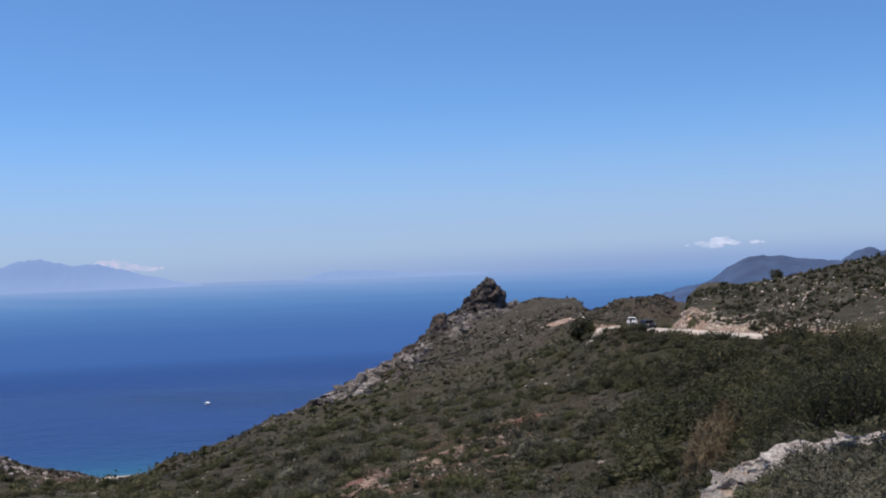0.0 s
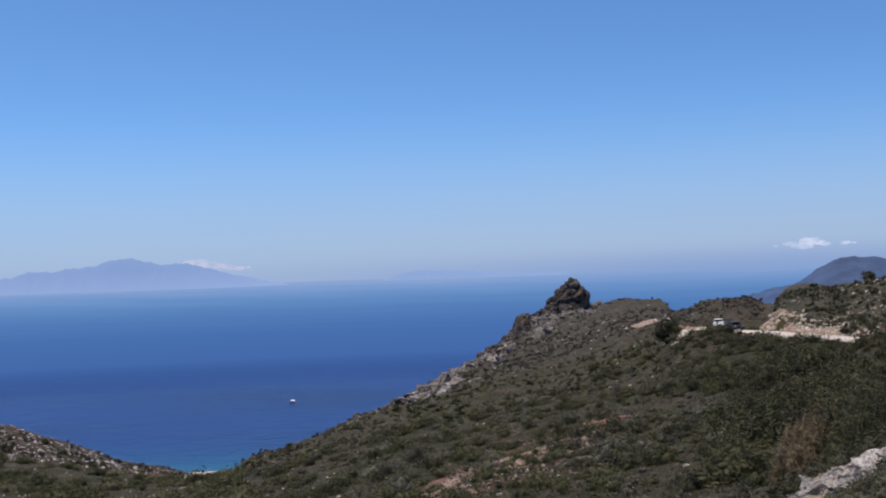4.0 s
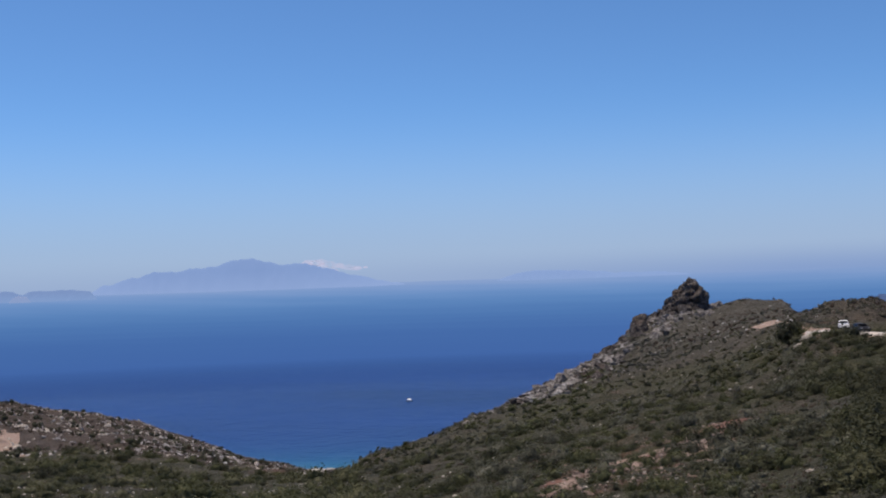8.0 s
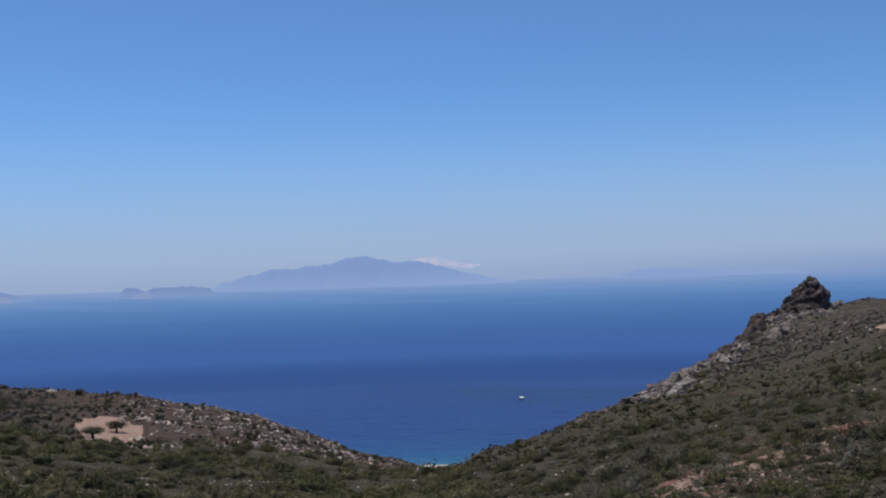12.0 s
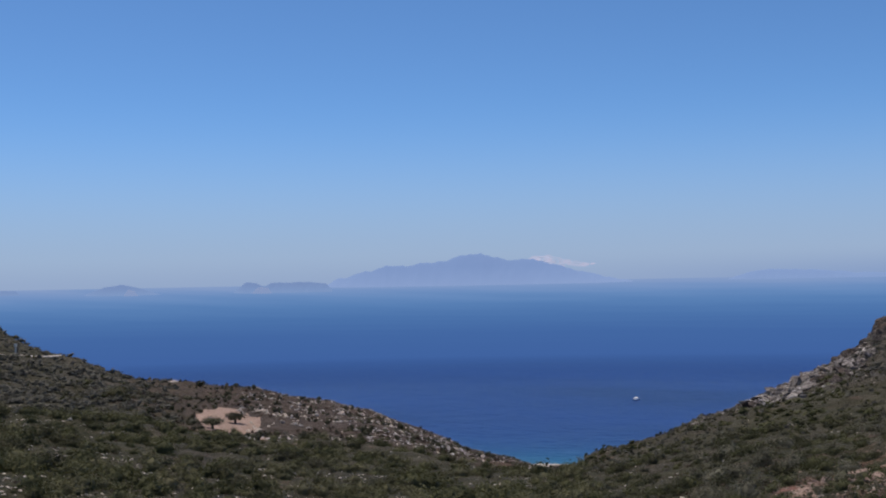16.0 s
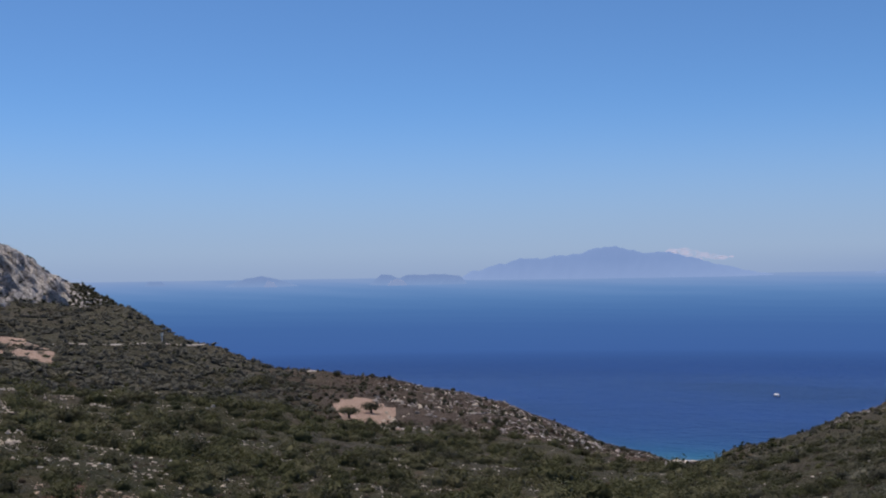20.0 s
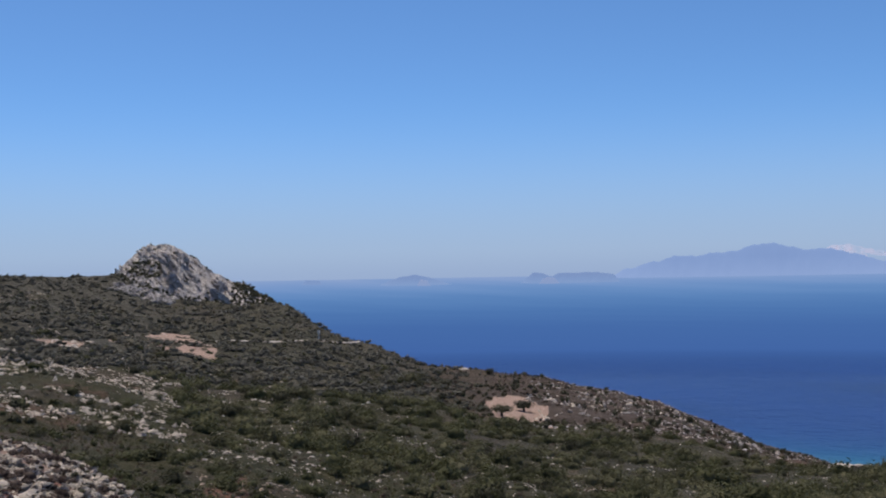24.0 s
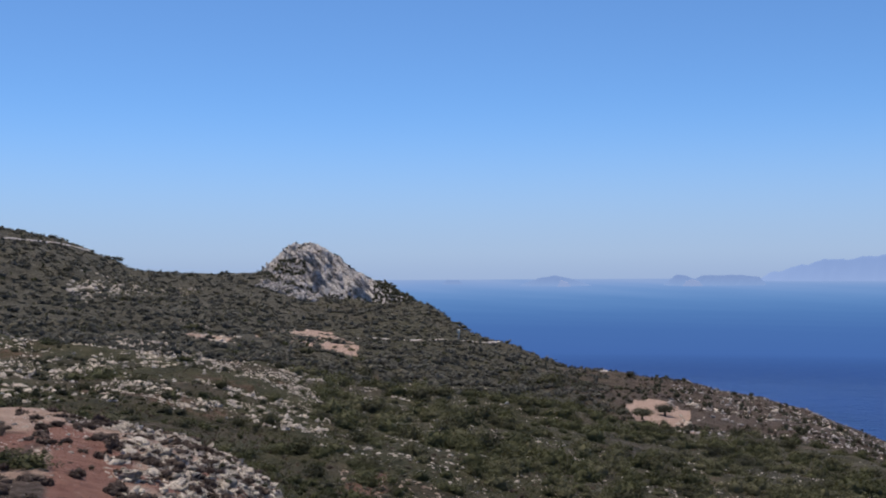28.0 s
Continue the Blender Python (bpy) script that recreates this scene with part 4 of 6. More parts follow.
def stones():
    def lay(n, a0, a1, r0, r1, lo, hi, mat, label, seed, shapes=PEBBLES, clump=0.5, scale=14.0, bias=2.0, **kw):
        az, r = spread(n, a0, a1, r0, r1, clump, seed, scale)
        strewn("stones", shapes, az, r, sizes(len(az), lo, hi, seed, bias), mat, label, "stones", seed=seed, **kw)
    lay(4600, 47.5, 66, 116, 262, 0.2, 0.92, LIMESTONE, "field of upright white limestone chips among low scrub", 1, CHIPS, 0.58, 5.0, 1.7, sink=0.05, squash=(0.4, 1.5))
    g = np.random.default_rng(19)
    az = g.uniform(47.8, 58.6, 1500)
    r = np.interp(az, (48, 51, 54, 58.5), (188, 230, 256, 272)) - 26 * np.abs(g.normal(0, 1, 1500)) + 6
    strewn("stones", CHIPS, az, r, sizes(1500, 0.25, 1.15, 19, 1.7), LIMESTONE, "belt of thick white limestone slabs across the slope", "stones", 0.05, (0.4, 1.5), seed=19)
    lay(700, 36, 48, 185, 262, 0.15, 0.6, LIMESTONE, "white stones showing through the valley scrub", 20, CHIPS, 0.62, 7, 1.9, sink=0.0, squash=(0.45, 1.6))
    lay(1100, 41, 52, 130, 215, 0.15, 0.55, LIMESTONE, "white stones scattered between bushes", 2, CHIPS, 0.6)
    lay(2600, 16.0, 31, 235, 650, 0.35, 1.4, GREYROCK, "grey rocks covering the spur above the beach", 3, PEBBLES, 0.5, 22)
    lay(1900, 16.5, 31, 235, 620, 0.3, 1.2, LIMESTONE, "pale rocks on the spur above the beach", 4, CHIPS, 0.55, 22)
    lay(1900, -8, 48, 70, 300, 0.08, 0.38, LIMESTONE, "small pale stones strewn over the slope", 5, PEBBLES, 0.45, 20)
    lay(1300, 16, 48, 100, 165, 0.12, 0.42, LIMESTONE, "pale rubble at the foot of the valley bushes", 6, PEBBLES, 0.5, 12)
    lay(420, -21, -11.7, 155, 178, 0.12, 0.5, CUTROCK, "broken pinkish rock of the road cutting", 7, PEBBLES, 0.5, 9)
    lay(620, -25, -12, 172, 222, 0.2, 0.75, LIMESTONE, "white rocks on the hillside above the road", 8, CHIPS, 0.72, 9)
    lay(420, -4.2, 5.8, 80, 122, 0.12, 0.42, GULLYROCK, "brown rubble in the eroded gully", 9, PEBBLES, 0.6, 9)
    # rocks along the falling ridge, thickest at its crest, outside the spire and the tower
    def apart(q):
        return ~(((q > -0.15) & (q < 0.85)) | ((q > 1.1) & (q < 2.35)))
    g = np.random.default_rng(10)
    az = np.concatenate([g.uniform(-3.2, 5.0, 460), g.uniform(0.5, 9, 120)])
    crest = bend(az, *zip(*[(q, d) for q, d, _ in RIDGE_EAST]))
    r = crest + 3 - 52 * g.uniform(0, 1, len(az)) ** 1.7 * np.clip(1.15 - az / 12, 0.3, 1)
    big = sizes(len(az), 0.4, 1.9, 10, 2.2) * np.clip(1.25 - np.abs(az - 1.5) / 9, 0.4, 1.2)
    ok = apart(az)
    az, r, big = az[ok], r[ok], big[ok]
    strewn("rocks", LUMPS, az, r, big, RIDGEROCK, "broken grey rocks along the falling ridge", "rocks", 0.05, (0.6, 1.5), seed=10)
    az = g.uniform(-1.5, 8.5, 100)
    az[~apart(az)] += 2.5
    r = bend(az, *zip(*[(q, d) for q, d, _ in RIDGE_EAST])) - 2 - 26 * g.uniform(0, 1, 100) ** 1.2
    strewn("rocks", STONES, az, r, sizes(100, 0.7, 2.2, 18, 1.5) * np.clip(1.2 - np.abs(az - 2) / 10, 0.45, 1.2), RIDGEROCK, "large grey blocks stacked along the falling ridge", "rocks", 0.4, (0.55, 1.5), seed=18)
    az = g.uniform(-3.4, 7.5, 210)
    r = bend(az, *zip(*[(q, d) for q, d, _ in RIDGE_EAST])) + g.normal(-1, 4, 210)
    strewn("rocks", LUMPS, az, r, sizes(210, 0.5, 2.0, 11, 2.0) * np.clip(1.2 - np.abs(az - 1) / 9, 0.4, 1.2), DARKROCK, "dark jagged rocks on the crest of the ridge", "rocks", -0.1, (0.55, 1.5), seed=11)
    az = np.concatenate([g.uniform(-3.6, 6.4, 520), g.uniform(-1.5, 4.0, 260)])
    r = bend(az, *zip(*[(q, d) for q, d, _ in RIDGE_EAST])) - 2 - np.interp(az, (-3.6, -1, 1, 3, 6.4), (26, 62, 66, 52, 26)) * g.uniform(0, 1, len(az)) ** 1.25
    x, y = around(az, r)
    ok = fbm(x / 9, y / 14, 0, 3, 411) + g.normal(0, 0.15, len(az)) > np.interp(az, (-1.0, 1.5), (0.12, -0.02)) + 0.6 * ~apart(az)
    strewn("rocks", STONES + CHIPS[:5], az[ok], r[ok], sizes(ok.sum(), 0.7, 2.9, 411, 1.6), RIDGEROCK, "pale grey outcrops breaking through the steep side of the ridge", "rocks", 0.1, (0.5, 1.5), seed=411)
    # the broad band of outcrops down the steep side of the ridge
    az = g.uniform(0.9, 6.3, 620)
    q = g.uniform(0, 1, 620)
    r = bend(az, *zip(*[(a, d) for a, d, _ in RIDGE_EAST])) - 13 - np.interp(az, (0.9, 1.6, 3, 5, 6.3), (40, 70, 84, 62, 34)) * q
    x, y = around(az, r)
    ok = 1.6 * fbm(x / 6, y / 16, 0, 3, 431) + g.normal(0, 0.15, 620) > 0.06 + 0.12 * q
    for k, (mat, words) in enumerate(((RIDGEROCK, "grey slabs standing out of the steep side of the ridge"), (GREYROCK, "pale slabs on the steep side of the ridge"), (DARKROCK, "dark weathered rocks on the steep side of the ridge"))):
        pick = ok & np.isin(np.arange(620) % 5, ((0, 3), (1,), (2, 4))[k])
        strewn("rocks", STONES + CHIPS[:4], az[pick], r[pick], sizes(pick.sum(), 0.7, 2.6, 431 + k, 1.5), mat, words, "rocks", 0.0, (0.5, 1.6), seed=431 + k)
    az = g.uniform(48.0, 50.7, 170)
    r = 556 - 40 * g.uniform(0, 1, 170) ** 1.2 * np.interp(az, (48, 49, 50.7), (0.7, 1, 0.6))
    strewn("rocks", STONES, az, r, sizes(170, 0.7, 2.6, 412, 1.5), GREYROCK, "pale limestone ledges under the crag", "rocks", 0.1, (0.6, 1.6), seed=412)
    # the washed-out gully and the pale ledges of the ridge
    az = g.uniform(-3.8, 5.4, 620)
    r = 96 - 3.56 * (az - 1.0) + g.normal(0, 3.2, 620)
    x, y = around(az, r)
    ok = fbm(x / 4, y / 4, 0, 3, 421) + g.normal(0, 0.2, 620) > -0.05
    strewn("rocks", STONES[:5] + CHIPS[:6], az[ok], r[ok], sizes(ok.sum(), 0.15, 0.75, 421, 1.8), GULLYROCK, "broken reddish rock of the washed-out gully", "rocks", 0.0, (0.5, 1.5), seed=421)
    az = g.uniform(-1.2, 6.2, 190)
    az[~apart(az)] += 3
    r = bend(az, *zip(*[(q, d) for q, d, _ in RIDGE_EAST])) - 4 - np.interp(az, (-1.2, 1, 6.2), (24, 44, 24)) * g.uniform(0, 1, 190)
    strewn("rocks", STONES[:4] + CHIPS[5:12], az, r, sizes(190, 0.4, 1.5, 422, 1.6), GREYROCK, "pale ledges standing out of the ridge", "rocks", -0.1, (0.5, 1.6), seed=422)
    az = g.uniform(19, 30.5, 700)
    r = bend(az, *zip(*[(q, d) for q, d, _ in RIDGE_WEST])) - 150 * g.uniform(0, 1, 700) ** 1.3
    x, y = around(az, r)
    ok = (fbm(x / 12, y / 12, 0, 3, 423) + g.normal(0, 0.2, 700) > 0.0) & (r > 235)
    strewn("rocks", CHIPS, az[ok], r[ok], sizes(ok.sum(), 0.4, 1.5, 423, 1.7), LIMESTONE, "pale leaning slabs on the crest and flank of the spur", "rocks", -0.05, (0.5, 1.5), seed=423)
    lay(150, -8, 1, 300, 400, 0.3, 1.0, GREYROCK, "grey rocks on the brown saddle", 11, PEBBLES, 0.6, 16)
    lay(90, 53.0, 54.5, 344, 358, 0.4, 1.2, LIMESTONE, "pale rocks above the terrace", 25, CHIPS, 0.3, 9)
    lay(280, 51.6, 56.4, 279, 299, 0.4, 1.5, LIMESTONE, "row of pale rocks along a terrace", 12, CHIPS, 0.35, 9)
    g = np.random.default_rng(13)
    az = g.uniform(53.4, 59.6, 800)
    r = 382 + 18 * (59.4 - az) + g.normal(0, 13, 800)
    strewn("stones", PEBBLES, az, r, sizes(800, 0.35, 1.2, 13), LIMESTONE, "bare patch of grey rocks on the far slope", "stones", seed=13)
    g = np.random.default_rng(29)
    az = g.uniform(-20.5, -12.7, 300)
    r = bend(az, *zip(*[(q, d) for q, d, _ in FARSIDE])) + g.uniform(0.6, 6.5, 300)
    strewn("stones", CHIPS, az, r, sizes(300, 0.2, 0.75, 29, 1.6), LIMESTONE, "white broken rock along the cut edge of the road", "stones", 0.05, (0.5, 1.5), seed=29)
    lay(170, -13.1, -11.1, 173, 192, 0.25, 0.8, CUTROCK, "pale pink rubble heaped in the road cutting", 27, CHIPS, 0.1, 9, 1.5)
    for n, mat, seed, label in ((230, PITTED, 71, "sharp white splinters covering the near outcrop"), (50, CUTROCK, 72, "rust-stained splinters on the near outcrop")):
        g = np.random.default_rng(seed)
        az = g.uniform(-20, -12.7, n)
        r = np.interp(-az, (12.6, 13.8, 15.1, 16.7, 17.7, 19, 21), (27.6, 25.9, 24.8, 25.6, 26.5, 27, 27))
        r = r + (bend(az, *zip(*[(q, d) for q, d, _ in LIP])) + 0.3 - r) * g.uniform(0, 1, n)
        strewn("stones", CHIPS, az, r, sizes(n, 0.06, 0.24, seed, 1.4), mat, label, "stones", -0.7, (0.5, 1.6), seed=seed)
    lay(200, 46.2, 50.2, 300, 400, 0.3, 1.1, CUTROCK, "pink rubble in the scar", 14, PEBBLES, 0.4, 12)
    lay(1500, 48.6, 57.8, 30, 53, 0.08, 0.36, LIMESTONE, "white rubble on the red bank", 15, SLABS, 0.6, 1.7, 2.0, sink=0.05, squash=(0.5, 1.5))
    lay(1000, 49, 66, 24, 52, 0.02, 0.07, LIMESTONE, "fine pale gravel on the bank", 24, CHIPS, 0.5, 2.5)
    lay(520, 49.6, 57.2, 36, 52, 0.10, 0.30, LIMESTONE, "bright angular slabs crowding the rim of the bank", 28, SLABS, 0.55, 2.2, 1.6, sink=0.0, squash=(0.5, 1.5))
    lay(650, 50, 55.5, 29, 42, 0.07, 0.32, LIMESTONE, "white rubble low on the bank", 26, SLABS, 0.5, 1.7, 1.8, sink=0.05, squash=(0.5, 1.5))
    lay(260, 57, 66, 36, 52, 0.04, 0.15, LIMESTONE, "scattered pebbles on red soil", 16, PEBBLES, 0.55, 3)
    lay(300, 35, 47.5, 84, 128, 0.1, 0.4, LIMESTONE, "pale chips between the lower valley bushes", 21, CHIPS, 0.55, 6)
    lay(220, -20, -12.6, 158, 186, 0.2, 0.75, LIMESTONE, "white rocks above the bend of the road", 22, CHIPS, 0.6, 6)
    lay(300, -5, 6, 76, 130, 0.1, 0.40, GULLYROCK, "broken stones in the washed-out gully", 23, CHIPS, 0.66, 5)
    lay(260, 40.5, 47, 78, 100, 0.1, 0.35, CUTROCK, "pinkish stones along a washed-out path", 17, PEBBLES, 0.5, 5)


def single_stones():
    rough = [tilted(boulder_shape(3, 410 + k, 8, 0.035, (0.2, 0.55)), 430 + k, (1.7, 1.1, 0.85)) for k in range(9)]
    meshes = [mesh_of("boulder", V, F, LIMESTONE) for V, F in rough]
    pale = [mesh_of("boulder", V, F, CUTROCK) for V, F in rough]
    g = np.random.default_rng(31)

    def put(az, r, size, label, group, kinds=meshes, sink=0.3, tall=1.0):
        p = rise(az, r)
        ob = new("boulder", kinds[g.integers(0, len(kinds))])
        ob.matrix_basis = Matrix.LocRotScale(Vector(p) - Vector((0, 0, sink * size)), Euler((g.uniform(-0.3, 0.3), g.uniform(-0.3, 0.3), g.uniform(0, 6.3))),
                                             Vector((size * g.uniform(0.8, 1.5), size * g.uniform(0.7, 1.2), size * g.uniform(0.7, 1.1) * tall)))
        tagged(ob, label, "rock", group)
    crags = [mesh_of("boulder", *tilted(boulder_shape(4, 450 + k, 9, 0.17, (0.25, 0.6)), 470 + k, (1.35, 0.9, 0.8)), PITTED) for k in range(6)]
    for k in range(74):
        az = -12.8 - 7.4 * k / 73 + g.normal(0, 0.2)
        r = float(np.interp(-az, (12.6, 13.8, 15.1, 16.7, 17.7, 19, 21), (27.6, 25.9, 24.8, 25.6, 26.5, 27, 27)))
        lip = float(bend(np.array(az), *zip(*[(a, b) for a, b, _ in LIP])))
        r += (lip + 0.4 - r) * g.uniform(0, 1) ** 1.2
        put(az, r, g.uniform(0.26, 0.52), "jagged white limestone slab with dark pits among shrubs", "boulders of the near outcrop", pale if g.uniform() < 0.08 else crags, 0.16, 0.85)
    for k in range(110):
        az = g.uniform(49.3, 57.5)
        lip = float(bend(np.array(az), *zip(*[(a, b) for a, b, _ in LIP])))
        put(az, lip - 12 * g.uniform(0, 1) ** 1.5 * (0.4 + 0.6 * (57.5 - az) / 8), g.uniform(0.09, 0.22) * (1.6 if g.uniform() < 0.14 else 1), "white limestone boulder on red soil", "boulders of the red bank", tall=0.7)
    for k in range(46):
        az = g.uniform(-18.8, -13.4)
        far = float(bend(np.array(az), *zip(*[(a, b) for a, b, _ in FARSIDE])))
        put(az, far + g.uniform(0.5, 5), g.uniform(0.22, 0.7), "pale pinkish boulder at the foot of the road cutting", "boulders by the road", pale)
    for az, r, size in ((56.9, 45, 0.36), (55.9, 47.5, 0.40), (56.3, 44, 0.28), (57.4, 38, 0.32), (55.0, 39, 0.36)):
        put(az, r, size, "large pale boulder standing on the bank", "boulders of the red bank", tall=1.2)
    for az, r, size in ((-5.5, 252, 1.0), (-5.1, 250, 0.7), (-4.8, 105, 0.45), (-5.3, 104, 0.5), (-6.7, 98, 0.55), (-6.3, 99, 0.4), (-3.9, 107, 0.4), (1.6, 95, 0.7), (1.4, 96, 0.5), (29.6, 430, 2.2), (29.9, 429, 1.7), (30.3, 427, 1.5), (34.4, 418, 2.2), (34.8, 419, 1.8), (34.1, 418, 1.6), (18.4, 668, 2.2),
                        (-7.6, 188, 1.1), (-7.2, 189, 0.9), (-7.9, 186, 0.8), (-6.9, 192, 0.7), (60.1, 160, 0.9), (61.2, 152, 0.8)):
        put(az, r, size, "single white boulder standing out of the scrub", "single boulders", sink=0.15)


stones()
single_stones()


# ---------------------------------------------------------------- plants
def leaf_tris(points, out, size, g, quad=False, slim=0.55):
    """Small pointed leaves at the points, facing roughly outwards."""
    n = len(points)
    nrm = unit(out + 0.5 * g.normal(size=(n, 3)))
    side = unit(np.cross(nrm, unit(g.normal(size=(n, 3)))))
    up = np.cross(nrm, side)
    s = (size * g.uniform(0.6, 1.3, n))[:, None]
    if quad:
        V = np.stack([points - up * s, points + side * s * slim, points + up * s, points - side * s * slim], 1).reshape(-1, 3)
        b = np.arange(n)[:, None] * 4
        F = np.concatenate([b + np.array([[0, 1, 2]]), b + np.array([[0, 2, 3]])])
    else:
        V = np.stack([points - up * s * 0.8 - side * s * 0.6, points - up * s * 0.6 + side * s * 0.7, points + up * s], 1).reshape(-1, 3)
        F = np.arange(n)[:, None] * 3 + np.array([[0, 1, 2]])
    return V, F


def bush_shape(seed, lobes, level, leaves, leaf, flat=0.8, quad=False, loose=0.12, core=0.78):
    """A bush about 2 wide and flat high: lobes with leaves over them, standing on z = 0."""
    g = np.random.default_rng(seed)
    ang = g.uniform(0, 2 * np.pi, lobes)
    rad = 0.62 * np.sqrt(g.uniform(0, 1, lobes))
    cen = np.stack([rad * np.cos(ang), rad * np.sin(ang), g.uniform(0.25, 0.62, lobes) * (1.15 - rad)], -1)
    size = g.uniform(0.28, 0.48, lobes)
    VV, FF, base = [], [], 0
    if core:
        for c, s in zip(cen, size * (1 if lobes < 10 else 0.8)):
            V, F = ico(level)
            V = V * (1 + 0.28 * vnoise(V[:, 0] * 2 + c[0] * 9, V[:, 1] * 2, V[:, 2] * 2, seed)[:, None]) * s * core + c
            VV.append(V)
            FF.append(F + base)
            base += len(V)
    pick = g.integers(0, lobes, leaves)
    d = unit(g.normal(size=(leaves, 3)) + np.array([0, 0, 0.35]))
    pts = cen[pick] + d * (size[pick] * (0.85 + loose * np.abs(g.normal(size=leaves))))[:, None]
    V, F = leaf_tris(pts, d, leaf, g, quad)
    VV.append(V)
    FF.append(F + base)
    V = np.concatenate(VV)
    V[:, 2] = np.maximum(V[:, 2], -0.1) * flat / 0.8
    return V, np.concatenate(FF)


def spray_shape(seed, sprays, per, leaf, flat=0.9, wide=0.16, slim=0.55, core=0.42):
    """A bush of many leafy twigs that fan out from its foot, with gaps between them."""
    g = np.random.default_rng(seed)
    d = unit(np.stack([g.normal(size=sprays), g.normal(size=sprays), g.uniform(0.05, 1.9, sprays)], -1))
    bump = 1 + 0.32 * fbm(d[:, 0] * 2.1 + seed, d[:, 1] * 2.1, d[:, 2] * 2.1, 2, seed)
    tip = d * (bump * g.uniform(0.72, 1.0, sprays))[:, None]
    u = g.uniform(0.42, 1.0, (sprays, per, 1)) ** 0.7
    bow = g.normal(0, 1, (sprays, 1, 3)) * 0.10 * u * u
    fan = g.normal(size=(sprays, per, 3)) * wide * (1.25 - u)
    pts = tip[:, None] * u + bow + fan
    out = unit(fan / wide * 0.8 + d[:, None] + np.array([0, 0, 0.4]))
    V, F = leaf_tris(pts.reshape(-1, 3), out.reshape(-1, 3), leaf, g, True, slim)
    C, K = ico(1)
    C = C * (1 + 0.3 * vnoise(C[:, 0] * 2, C[:, 1] * 2, C[:, 2] * 2, seed)[:, None]) * core + np.array([0, 0, 0.2])
    V, F = np.concatenate([V, C]), np.concatenate([F, K + len(V)])
    V[:, 2] = np.maximum(V[:, 2], -0.1) * flat
    return V, F


TINY = [bush_shape(310 + k, 2, 1, 15, 0.27, 0.75, loose=0.25, core=0.75) for k in range(6)]
CARPET = [bush_shape(314 + k, 3, 1, 18, 0.25, 0.46, loose=0.25, core=0.72) for k in range(6)]
LITE = [bush_shape(300 + k, 2, 1, 30, 0.21, 0.75, loose=0.22, core=0.78) for k in range(6)]
MID = [bush_shape(320 + k, 5, 1, 100, 0.135, 0.8, loose=0.2, core=0.74) for k in range(6)]
LOW = [bush_shape(340 + k, 2, 1, 36, 0.20, 0.5, loose=0.25, core=0.7) for k in range(6)]
FINE = [spray_shape(360 + k, 74, 12, 0.062, 0.9, 0.13) for k in range(5)]
SOFT = [spray_shape(370 + k, 90, 11, 0.056, 0.9, 0.13, core=0.42) for k in range(5)]
TUFTY = [spray_shape(376 + k, 60, 6, 0.082, 0.85, 0.16, core=0.46) for k in range(5)]
DOME = [bush_shape(356 + k, 6, 1, 120, 0.125, 0.62, loose=0.12, core=0.88) for k in range(5)]
OPEN = [spray_shape(380 + k, 78, 13, 0.050, 0.95, 0.10) for k in range(4)]
TWIGGY = [spray_shape(384 + k, 56, 9, 0.066, 0.95, 0.12) for k in range(5)]


